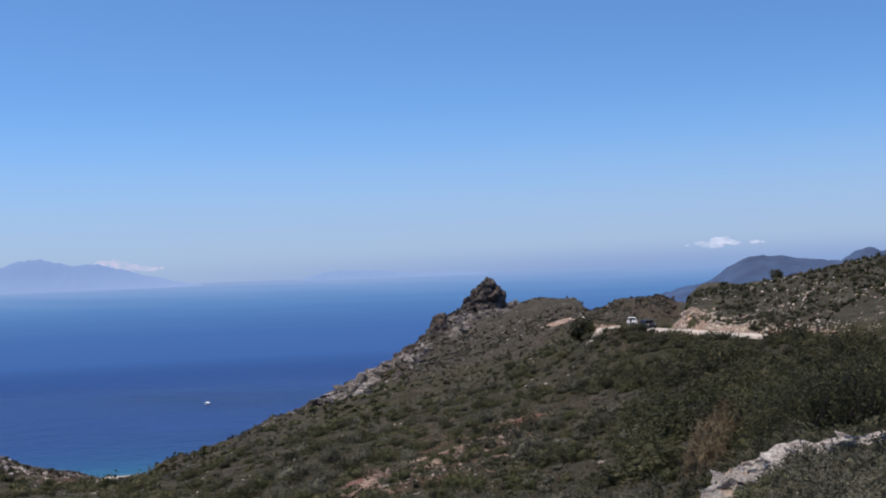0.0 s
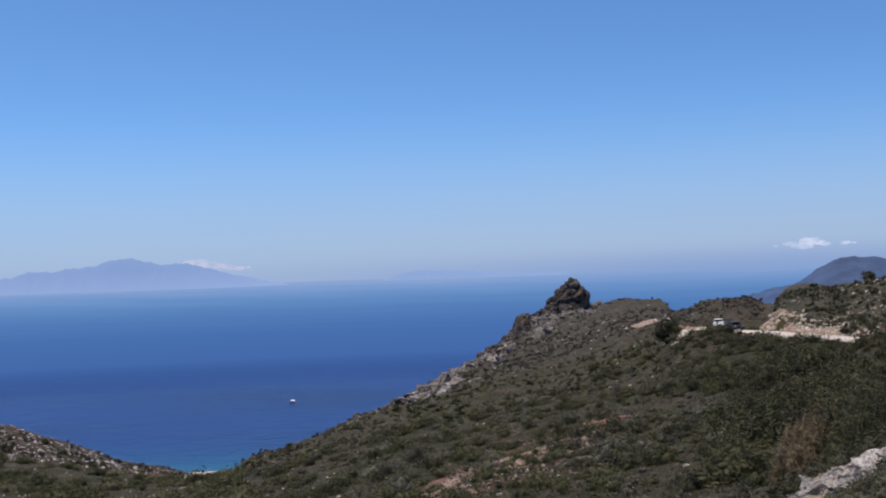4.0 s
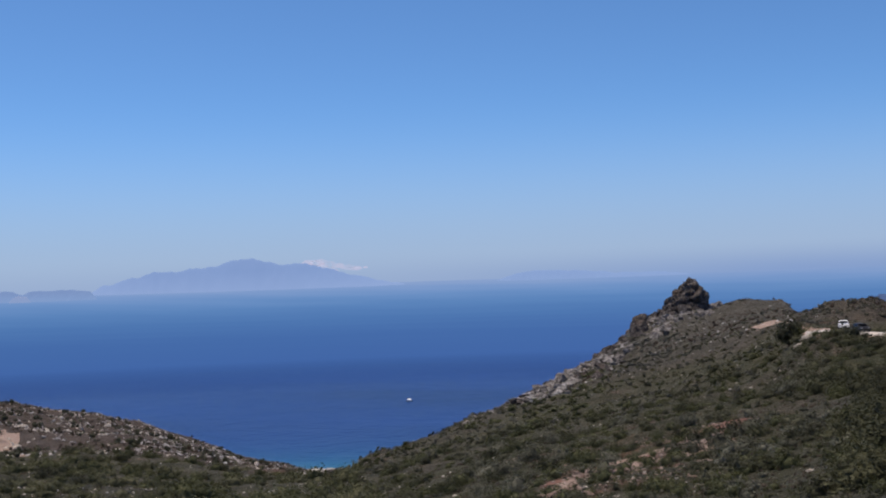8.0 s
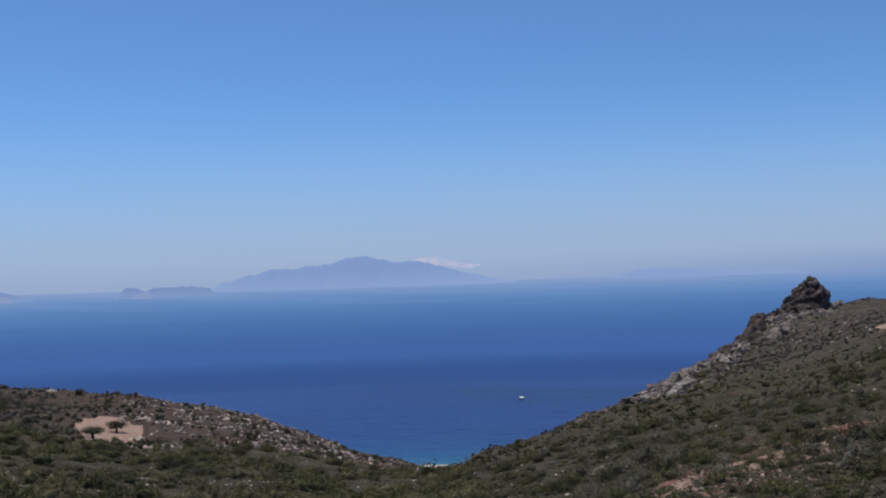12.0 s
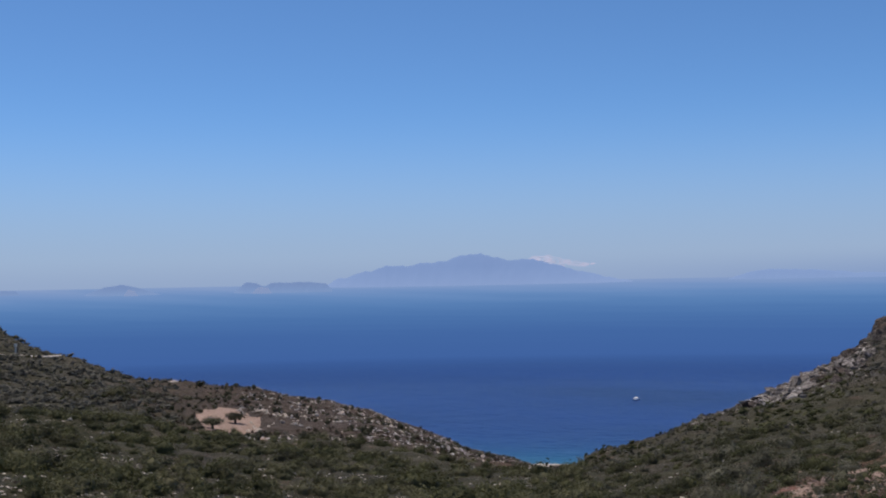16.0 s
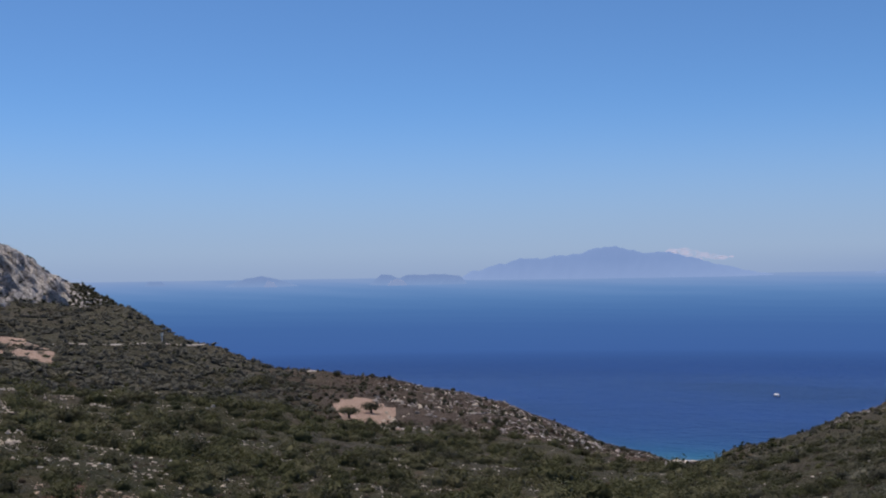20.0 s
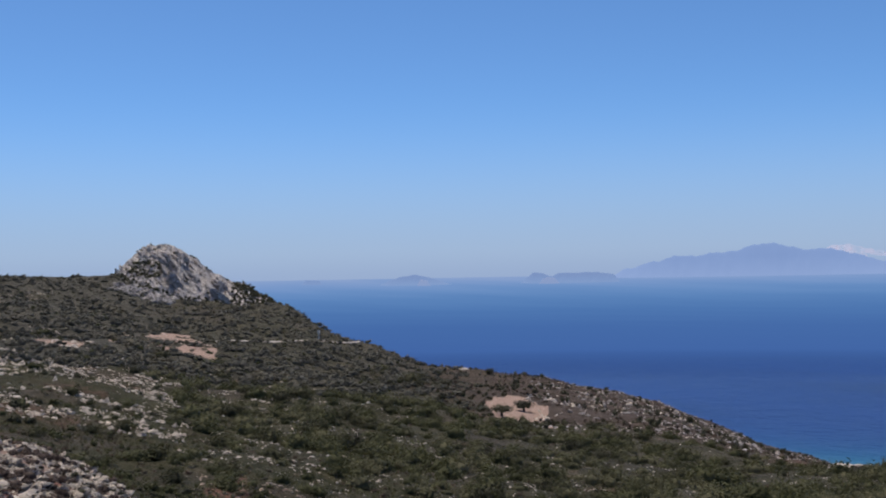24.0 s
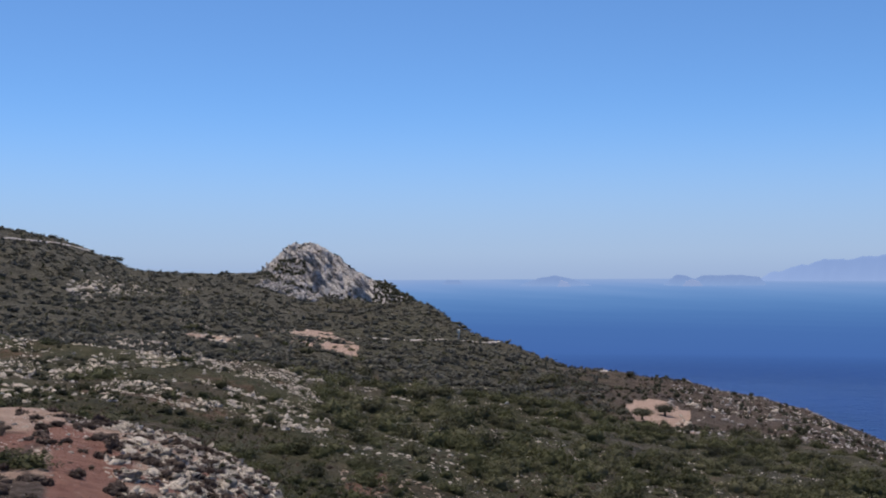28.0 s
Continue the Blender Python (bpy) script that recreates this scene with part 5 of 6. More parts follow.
def cover():
    def grow(name, n, a0, a1, r0, r1, lo, hi, mat, label, seed, shapes=MID, clump=0.4, scale=18.0, bias=2.0, even=0.5):
        az, r = spread(n, a0, a1, r0, r1, clump, seed, scale, even)
        z = zones(az, r)
        ok = (np.maximum(z["bare"], z["sand"]) < 0.35) & (z["red"] < 0.6) & ~((np.abs(az + 12.9 - 0.03 * (r - 62)) < 0.95) & (r < 80)) & ~((az > -13.1) & (az < -11.0) & (r > 174) & (r < 193))
        az, r = az[ok], r[ok]
        strewn(name, shapes, az, r, sizes(len(az), lo, hi, seed, bias), mat, label, "shrubs", 0.08, (0.75, 1.25), seed=seed)
    # the dense green slope below the road
    grow("scrub", 330, -27, -9.6, 52, 140, 1.0, 2.9, LEAF_THICKET, "dense dark green lentisk thicket below the road", 1, SOFT, 0.25, 12, 1.2)
    grow("scrub", 120, -27, -8.5, 50, 138, 0.8, 2.1, LEAF_GREEN, "fresh green broom in the thicket below the road", 2, SOFT, 0.45, 12, 1.2)
    grow("scrub", 240, -24, -3, 50, 120, 0.35, 0.9, LEAF_GREY, "grey-green sage on the slope", 3, MID, 0.5, 9, 1.2)
    # the open slope towards the ridge
    grow("scrub", 420, -8, 16, 62, 200, 0.35, 1.3, LEAF_GREEN, "low green bushes on the open slope", 4, TUFTY, 0.45, 10, 1.6)
    grow("scrub", 360, -9, 16, 62, 200, 0.4, 1.5, LEAF_DARK, "dark bushes dotted over the open slope", 5, TUFTY, 0.55, 12, 1.8)
    grow("scrub", 650, -9, 16, 58, 200, 0.2, 0.55, LEAF_GREY, "grey thorn cushions on the open slope", 6, LOW, 0.4, 14, 2)
    grow("scrub", 600, -9, 16, 60, 230, 0.2, 0.55, LEAF_BROWN, "dry brown thorn cushions on the open slope", 7, LOW, 0.5, 14, 2)
    grow("scrub", 900, -7.5, 15.5, 190, 325, 0.35, 1.1, LEAF_DARK, "dark bushes below the ridge", 8, LITE, 0.4, 20, 2)
    grow("scrub", 800, -7.5, 15.5, 190, 325, 0.35, 0.9, LEAF_GREEN, "green bushes below the ridge", 9, LITE, 0.4, 20, 2)
    grow("scrub", 420, -3, 13, 290, 420, 0.4, 1.3, LEAF_FAR, "dull bushes among the rocks of the ridge", 28, LITE, 0.3, 20, 2)
    grow("scrub", 1200, -9, 16, 60, 160, 0.18, 0.5, LEAF_FAR, "low dull cushions on the open slope", 29, LOW, 0.3, 9, 2)
    grow("scrub", 1400, 44, 66, 58, 250, 0.18, 0.6, LEAF_FAR, "low dull cushions between the stones", 30, LOW, 0.3, 9, 2)
    grow("scrub", 380, 34, 50, 68, 132, 0.2, 0.6, LEAF_FAR, "dull cushions below the valley bushes", 31, LOW, 0.3, 8, 1.8)
    grow("scrub", 110, 34, 50, 70, 128, 0.4, 1.3, LEAF_GREEN, "green mounds below the valley", 32, TUFTY, 0.45, 9, 1.6)
    grow("scrub", 320, -24, -12.2, 156, 184, 0.3, 0.95, LEAF_DARK, "dark scrub on the bank above the road", 33, LITE, 0.3, 9, 2)
    grow("scrub", 900, -9, 16, 180, 330, 0.3, 1.0, LEAF_MAQUIS, "dull low scrub under the ridge", 34, TINY, 0.2, 14, 2)
    grow("scrub", 70, 34.5, 39.5, 288, 350, 0.9, 2.1, LEAF_DARK, "belt of dark bushes on the far slope", 37, TUFTY, 0.3, 14, 1.4)
    # brown saddle, second hump and the hill above the road
    grow("scrub", 900, -11.3, 4, 285, 425, 0.4, 0.9, LEAF_BROWN, "dry brown scrub on the saddle", 10, LITE, 0.3, 26, 2)
    grow("scrub", 420, -11.3, 4, 285, 425, 0.4, 1.2, LEAF_GREY, "grey scrub on the saddle", 11, LITE, 0.5, 26, 2)
    grow("scrub", 230, -11.3, -6.9, 250, 345, 0.5, 1.2, LEAF_FAR, "dull scrub on the low hump", 12, LITE, 0.4, 22, 2)
    grow("scrub", 760, -27, -11.7, 164, 225, 0.35, 1.1, LEAF_DARK, "dark scrub on the hill above the road", 13, LITE, 0.35, 16, 2)
    grow("scrub", 650, -27, -11.7, 164, 225, 0.3, 0.9, LEAF_GREEN, "green scrub on the hill above the road", 14, LITE, 0.4, 16, 2)
    grow("scrub", 300, -27, -11.7, 164, 225, 0.3, 0.7, LEAF_BROWN, "brown scrub on the hill above the road", 15, LITE, 0.5, 16, 2)
    # the valley bushes
    grow("scrub", 420, 14, 48, 105, 245, 0.9, 2.8, LEAF_GREEN, "thick dark bushes filling the valley", 16, TUFTY, 0.4, 20, 1.5)
    grow("scrub", 520, 14, 49, 100, 250, 0.8, 2.4, LEAF_VALLEY, "green broom filling the valley", 17, TUFTY, 0.35, 20, 1.6)
    grow("scrub", 500, 14, 50, 95, 250, 0.25, 0.6, LEAF_BROWN, "dry cushions between the valley bushes", 18, LOW, 0.5, 14, 2)
    # the spur above the beach
    grow("scrub", 1700, 15, 36, 235, 650, 0.4, 1.1, LEAF_BROWN, "dry brown scrub on the spur", 19, LITE, 0.35, 28, 2)
    grow("scrub", 900, 15, 36, 235, 650, 0.5, 1.4, LEAF_GREY, "grey scrub on the spur", 20, LITE, 0.4, 28, 2)
    grow("scrub", 800, 15, 37, 235, 600, 0.7, 2.1, LEAF_DARK, "dark bushes on the spur", 21, LITE, 0.55, 28, 2)
    # far slopes under the crag
    grow("scrub", 6200, 34, 66, 235, 600, 0.9, 3.0, LEAF_MAQUIS, "dark maquis covering the far slope", 22, CARPET, 0.0, 30, 1.6)
    grow("scrub", 900, 34, 66, 235, 560, 0.6, 1.4, LEAF_GREEN, "green bushes on the far slope", 23, LITE, 0.4, 30, 1.6)
    grow("scrub", 900, 40, 66, 260, 560, 1.0, 3.0, LEAF_FAR, "dark green bushes on the far slope", 24, CARPET, 0.4, 30, 1.6)
    # the near slope between stone field and bank
    grow("scrub", 520, 46.5, 66, 58, 145, 0.25, 0.7, LEAF_GREEN, "low green bushes on the near slope", 25, MID, 0.4, 14, 2)
    grow("scrub", 420, 46.5, 66, 58, 245, 0.3, 0.95, LEAF_DARK, "dark bushes among the stones", 26, MID, 0.5, 16, 2)
    grow("scrub", 420, 46.5, 66, 58, 230, 0.2, 0.55, LEAF_BROWN, "dry cushions among the stones", 27, LOW, 0.45, 12, 2)
    for n, lo, hi, a0, a1, seed, label in ((330, 0.14, 0.42, 49.5, 58, 64, "dark brown heath cushions crowding between white stones"), (120, 0.2, 0.5, 57, 66, 65, "dark brown heath cushions round the red soil")):
        az, r = spread(n, a0, a1, 25, 52.5, 0.36, seed, 2.0)
        z = zones(az, r)
        ok = (z["red"] < 0.75) & (z["bare"] < 0.7) & ~((az > 58.8) & (r > 40.5))
        strewn("scrub", DOME, az[ok], r[ok], sizes(ok.sum(), lo, hi, seed, 1.4), LEAF_UMBER, label, "shrubs", 0.08, seed=seed)
    for n, mat, seed, label in ((110, LEAF_BROWN, 61, "dry thorn cushions between the stones of the bank"), (80, LEAF_DARK, 63, "dark olive cushions between the stones of the bank")):
        az, r = spread(n, 50, 65, 33, 53, 0.35, seed, 3)
        strewn("scrub", LOW, az, r, sizes(len(az), 0.10, 0.36, seed, 1.8), mat, label, "shrubs", 0.08, seed=seed)
    g = np.random.default_rng(62)
    az = g.uniform(-11.3, -7.6, 20)
    r = bend(az, *zip(*[(q, w) for q, w, _ in VERGE])) - g.uniform(0.5, 3, 20)
    strewn("scrub", MID, az, r, g.uniform(0.3, 0.55, 20), LEAF_DARK, "low scrub along the edge of the road", "shrubs", 0.08, seed=62, keep_off_road=False)
    az = g.uniform(-10.5, 3.5, 70)
    r = bend(az, *zip(*[(q, w) for q, w, _ in LIP])) + g.uniform(-8, 8, 70)
    strewn("scrub", TWIGGY, az, r, g.uniform(0.45, 0.95, 70), LEAF_GREY, "loose grey twiggy shrubs along the edge of the slope", "shrubs", 0.08, seed=66)
    az = g.uniform(-22, -13.8, 150)
    r = bend(az, *zip(*[(q, w) for q, w, _ in LIP])) - np.where(az < -16.3, g.uniform(2.2, 12, 150), g.uniform(5, 12, 150))
    strewn("scrub", TWIGGY, az, r, g.uniform(0.28, 0.52, 150), LEAF_GREY, "low grey twiggy shrubs in front of the white outcrop", "shrubs", 0.1, seed=67)
    az = g.uniform(-23, -11.5, 60)
    r = bend(az, *zip(*[(q, w) for q, w, _ in LIP])) + g.uniform(0.8, 5, 60)
    strewn("scrub", TUFTY, az, r, g.uniform(0.4, 0.8, 60), LEAF_DARK, "dark bushes just behind the white outcrop", "shrubs", 0.2, seed=68)
    grow("scrub", 150, -12.5, -5.5, 128, 186, 0.5, 1.5, LEAF_DARK, "dark bushes below the end of the road", 35, TUFTY, 0.2, 9, 1.5)
    grow("scrub", 110, -13, -7.5, 125, 186, 0.8, 2.2, LEAF_THICKET, "dark lentisk closing the slope under the road", 38, TUFTY, 0.1, 9, 1.4)
    grow("scrub", 260, -1.5, 7, 320, 410, 0.5, 1.3, LEAF_MAQUIS, "grey scrub between the outcrops of the ridge", 39, LITE, 0.25, 9, 1.6)
    grow("scrub", 230, -2.5, 9, 300, 395, 0.9, 2.3, LEAF_MAQUIS, "low dull maquis spreading under the rocks of the ridge", 40, CARPET, 0.5, 22, 1.6)
    grow("scrub", 260, 2, 14.5, 215, 320, 0.8, 2.2, LEAF_GREEN, "spreading green mounds at the foot of the ridge", 41, CARPET, 0.5, 20, 1.6)
    grow("scrub", 90, -12.5, -5.5, 128, 188, 0.4, 1.2, LEAF_GREEN, "green bushes below the end of the road", 36, TUFTY, 0.3, 9, 1.5)
    grow("scrub", 46, -8, 9, 88, 175, 1.0, 2.1, LEAF_GREY, "tall grey-green bushes standing on the open slope", 42, SOFT, 0.2, 12, 1.4)
    grow("scrub", 60, -4, 14, 105, 210, 0.9, 1.9, LEAF_GREEN, "tall green bushes standing on the open slope", 43, SOFT, 0.35, 14, 1.4)
    grow("scrub", 45, 18, 34, 80, 190, 0.8, 2.0, LEAF_DARK, "tall dark bushes scattered through the valley", 44, SOFT, 0.25, 12, 1.5)
    grow("scrub", 28, 24, 46, 85, 170, 0.8, 1.7, LEAF_GREEN, "tall fresh green bushes in the valley", 45, SOFT, 0.4, 12, 1.4)
    # grass tufts
    tuft = []
    for k in range(3):
        g = np.random.default_rng(400 + k)
        d = unit(np.stack([g.normal(size=10), g.normal(size=10), g.uniform(0.8, 2.0, 10)], -1))
        V = np.concatenate([np.stack([np.zeros((10, 3)) + 0.12 * d[:, [1, 0, 2]] * [1, -1, 0], np.zeros((10, 3)) - 0.12 * d[:, [1, 0, 2]] * [1, -1, 0], d * g.uniform(0.6, 1.1, (10, 1))], 1).reshape(-1, 3)])
        tuft.append((V, np.arange(10)[:, None] * 3 + np.array([[0, 1, 2]])))
    for n, a0, a1, r0, r1, mat, label, seed in ((8500, -10, 48, 55, 230, LEAF_GREEN, "short green grass on the slopes", 41), (4200, -10, 66, 52, 240, LEAF_BROWN, "dry brown grass on the slopes", 42), (3000, 46, 66, 55, 160, LEAF_GREEN, "short green grass above the bank", 43), (1600, -13.7, -12.1, 49, 79, STRAW, "hanging dry straw below the thicket", 44)):
        az, r = spread(n, a0, a1, r0, r1, 0.4, seed, 10)
        strewn("grass", tuft, az, r, sizes(len(az), 0.2, 0.5, seed, 1.5), mat, label, "grass", 0.05, seed=seed)


def stem_mesh(seed, n=7, thick=0.035):
    """A spray of bent, tapering stems."""
    g = np.random.default_rng(seed)
    VV, FF, base = [], [], 0
    for k in range(n):
        a = g.uniform(0, 2 * np.pi)
        lean = g.uniform(0.15, 0.75)
        pts = np.array([[0, 0, -0.1], [math.cos(a) * lean * 0.3, math.sin(a) * lean * 0.3, 0.25], [math.cos(a) * lean, math.sin(a) * lean, g.uniform(0.5, 0.75)]])
        for q, p in enumerate(pts):
            w = thick * (1 - 0.38 * q)
            VV.append([p + [w * math.cos(t), w * math.sin(t), 0] for t in (0, 1.57, 3.14, 4.71)])
        for q in range(2):
            for t in range(4):
                u = (t + 1) % 4
                FF.append([base + q * 4 + t, base + q * 4 + u, base + q * 4 + 4 + u, base + q * 4 + 4 + t])
        base += 12
    return mesh_of("stem_cluster", np.concatenate(VV), FF, BARK)


def make_shrub(name, shape, mat, seed, label, group):
    root = tagged(new(name), label, "shrub", group)
    part("foliage", mesh_of("foliage", *shape, mat), root)
    part("stem_cluster", stem_mesh(seed), root)
    return root


def single_shrubs():
    dark = [make_shrub("lentisk_shrub", s, LEAF_THICKET, k, "rounded dark green lentisk shrub on the slope", "dark shrubs") for k, s in enumerate(FINE)]
    thick = [make_shrub("lentisk_bush", s, LEAF_THICKET, 90 + k, "tall dense dark green lentisk bush behind the white outcrop", "tall bushes") for k, s in enumerate(spray_shape(397 + q, 170, 17, 0.032, 0.9, 0.11) for q in range(3))]
    grey = [make_shrub("sage_shrub", s, LEAF_GREY, 20 + k, "loose grey-green shrub with small pale leaves near the lookout", "grey shrubs") for k, s in enumerate(OPEN)]
    green = [make_shrub("broom_shrub", s, LEAF_GREEN, 40 + k, "fresh green broom bush on the slope", "green shrubs") for k, s in enumerate(FINE[:3])]
    cushion = [make_shrub("thorn_cushion", s, LEAF_UMBER, 60 + k, "small dark thorn cushion on red soil", "thorn cushions") for k, s in enumerate(bush_shape(390 + q, 10, 1, 420, 0.07, 0.9, True, 0.14, 0.84) for q in range(3))]
    g = np.random.default_rng(51)
    used = set()

    def put(kinds, az, r, width, high=None, sink=0.05):
        src = kinds[g.integers(0, len(kinds))]
        p = Vector(rise(az, r))
        high = 0.72 * (high or width * 0.62)
        m = Matrix.LocRotScale(p - Vector((0, 0, sink * high)), Euler((0, 0, g.uniform(0, 6.3))), None)
        if src.name in used:
            ob = copy_thing(src, m)
        else:
            used.add(src.name)
            ob = src
            ob.matrix_basis = m
        ob.scale = (width / 2, width / 2, high)
    # shrubs that stand out, one by one: bearing, distance, width, height
    for az, r, w, h in ((-10.39, 92, 2.6, 2.6), (-11.9, 104, 2.6, 2.2), (-3.84, 108, 3.6, 2.9), (-1.34, 114, 2.0, 1.9), (-3.12, 229, 4.2, 2.6), (-7.39, 93, 2.4, 2.0), (4.93, 105, 3.2, 2.1), (14.85, 306, 5.8, 3.4), (-14.9, 60, 4.2, 3.6), (-15.8, 66, 4.0, 3.4), (-17.0, 72, 4.6, 3.2), (-13.6, 70, 3.0, 2.6), (-19.0, 62, 4.4, 3.4), (-12.6, 128, 5.5, 4.6), (-13.2, 124, 5.0, 4.2), (-12.0, 132, 4.6, 3.6)):
        put(dark, az, r, w, h)
    for az, r, w, h in ((43.45, 135, 4.6, 3.4), (48.67, 98, 3.0, 2.7), (44.4, 205, 4.0, 3.2), (42.88, 198, 4.2, 3.6), (60.96, 121, 1.9, 1.8), (54.31, 103, 2.2, 1.6), (45.24, 165, 4.8, 3.4), (47.99, 83, 2.4, 1.6), (58.84, 135, 2.6, 1.8), (50.2, 118, 2.6, 2.0), (52.6, 150, 3.2, 2.2), (56.4, 150, 3.4, 2.0), (57.2, 205, 4.5, 2.6), (46.0, 120, 2.6, 2.2), (41.0, 150, 3.4, 2.8)):
        put(dark, az, r, w, h)
    for az, r, w in ((60.53, 222, 4.9), (57.98, 154, 7.1), (59.35, 152, 4.4), (53.78, 302, 6.6), (54.26, 217, 5.3), (50.16, 157, 3.8), (51.94, 251, 6.3), (49.79, 97, 4.3), (51.25, 92, 2.7), (37.95, 370, 6.1), (46.06, 282, 7.2)):
        put(green, az, r, w, w * 0.42)
    for az, r, w in ((51.73, 115, 2.5), (49.78, 232, 4.3), (48.53, 288, 6.0), (44.1, 252, 4.2), (45.67, 259, 5.6), (45.38, 94, 2.7), (43.17, 111, 3.4), (45.07, 147, 2.4), (36.53, 316, 9.5), (41.92, 208, 6.0), (41.37, 150, 5.1), (39.98, 176, 6.0), (38.61, 170, 4.9), (39.72, 138, 4.7), (37.77, 205, 5.0)):
        put(dark, az, r, w, w * 0.6)
    put(green, 45.5, 84, 3.8, 1.9)
    put(green, -17.4, 56, 3.4, 2.2)
    put(green, -16.6, 50, 2.6, 1.6)
    for k in range(36):
        az, r = g.uniform(-24, -7), g.uniform(48, 135)
        if abs(az + 12.9) < 1.1 and r < 84:
            continue
        put(dark if g.uniform() < 0.7 else green, az, r, g.uniform(1.8, 3.8), g.uniform(1.4, 3.0))
    for k in range(90):
        az, r = g.uniform(14, 49), g.uniform(108, 240)
        put(dark if g.uniform() < 0.6 else green, az, r, g.uniform(2.0, 3.2) * (0.6 + r / 260))
    # grey shrubs that stand lower than the white outcrop behind them
    for k in range(46):
        az = g.uniform(-22, -13.8)
        lip, up = (float(bend(np.array(az), *zip(*[(a, b[q]) for a, *b in LIP]))) for q in (0, 1))
        r = min(lip - 4.5, 23.6) - g.uniform(0, 8)
        high = EYE + r * math.tan(radians(up - 1.9 - 3.0 * g.uniform(0, 1) ** 1.6)) - float(ground(az, r))
        put(grey, az, r, g.uniform(0.9, 1.5), min(max(high, 0.3), 1.4) / 0.72 / 0.95)
    for k in range(40):
        az = g.uniform(-11, 4)
        lip = float(bend(np.array(az), *zip(*[(a, b) for a, b, _ in LIP])))
        put(grey, az, lip + g.uniform(-6, 10), g.uniform(0.9, 2.0), g.uniform(0.6, 1.2))
    for k in range(46):
        az = g.uniform(52, 64)
        lip = float(bend(np.array(az), *zip(*[(a, b) for a, b, _ in LIP])))
        put(cushion, az, lip - 14 * g.uniform(0, 1), g.uniform(0.3, 0.75), g.uniform(0.18, 0.35))
    for k in range(28):
        put(cushion, g.uniform(56.5, 64.5), g.uniform(25, 42), g.uniform(0.3, 0.8), g.uniform(0.2, 0.4))
    for az, r, w, h in ((-15.3, 47, 3.2, 4.6), (-16.7, 48, 3.6, 5.0), (-18.2, 49, 3.8, 5.2), (-19.6, 50, 4.0, 5.4), (-15.8, 54, 3.8, 5.8), (-17.5, 56, 4.2, 6.0), (-14.2, 60, 3.2, 4.2), (-19.0, 58, 4.4, 6.0)):
        put(thick, az, r, w, h)
    for k in range(70):
        az, r = g.uniform(-7.5, 14), g.uniform(78, 230)
        put(dark if g.uniform() < 0.75 else green, az, r, g.uniform(1.5, 3.2) * (0.8 + r / 400))
    straw = [make_shrub("straw_tussock", spray_shape(395 + q, 90, 20, 0.11, 1.0, 0.10, 0.16), STRAW, 80 + q, "hanging tussock of dry brown straw", "straw tussocks") for q in range(2)]
    for az, r, w, h in ((-12.1, 51, 2.0, 1.6), (-12.6, 54, 2.2, 2.0), (-12.4, 58, 2.4, 2.2), (-12.9, 62, 2.2, 2.2), (-13.2, 67, 2.2, 2.0), (-12.0, 55, 1.6, 1.2), (-13.4, 73, 2.2, 1.8), (-12.3, 52, 2.4, 1.9), (-12.7, 56, 2.4, 2.2), (-12.8, 60, 2.6, 2.4), (-13.1, 64, 2.4, 2.4), (-12.0, 49, 1.8, 1.4), (-12.5, 50, 2.6, 2.6), (-12.9, 55, 2.8, 3.0), (-13.2, 59, 2.8, 3.0), (-13.5, 64, 2.8, 3.0), (-12.2, 48, 2.4, 2.2)):
        put(straw, az, r, w, h)
    for az, r, w, h in ((-13.9, 22.5, 1.4, 0.5), (-14.6, 22.5, 1.3, 0.5), (-15.3, 22.5, 1.5, 0.6), (-16.0, 23, 1.2, 0.6), (-13.4, 23, 1.2, 0.5), (-14.9, 21.5, 1.4, 0.6), (-13.0, 29, 1.4, 0.7)):
        put(green, az, r, w, h)
    put(green, 61.3, 33, 1.9, 0.7)
    put(green, 62.6, 33, 2.2, 0.8)
    for az in (-11.2, -11.6, -12.1, -12.6, -13.0, -13.4, -16.7, -17.1, -17.6, -18.2, -18.8, -19.4, -20.0, -20.6, -21.3, -22.0):
        near = float(bend(np.array(az), *zip(*[(a, b) for a, b, _ in VERGE])))
        put(dark, az, near - g.uniform(5, 9), g.uniform(3.2, 4.6), g.uniform(2.0, 2.8))


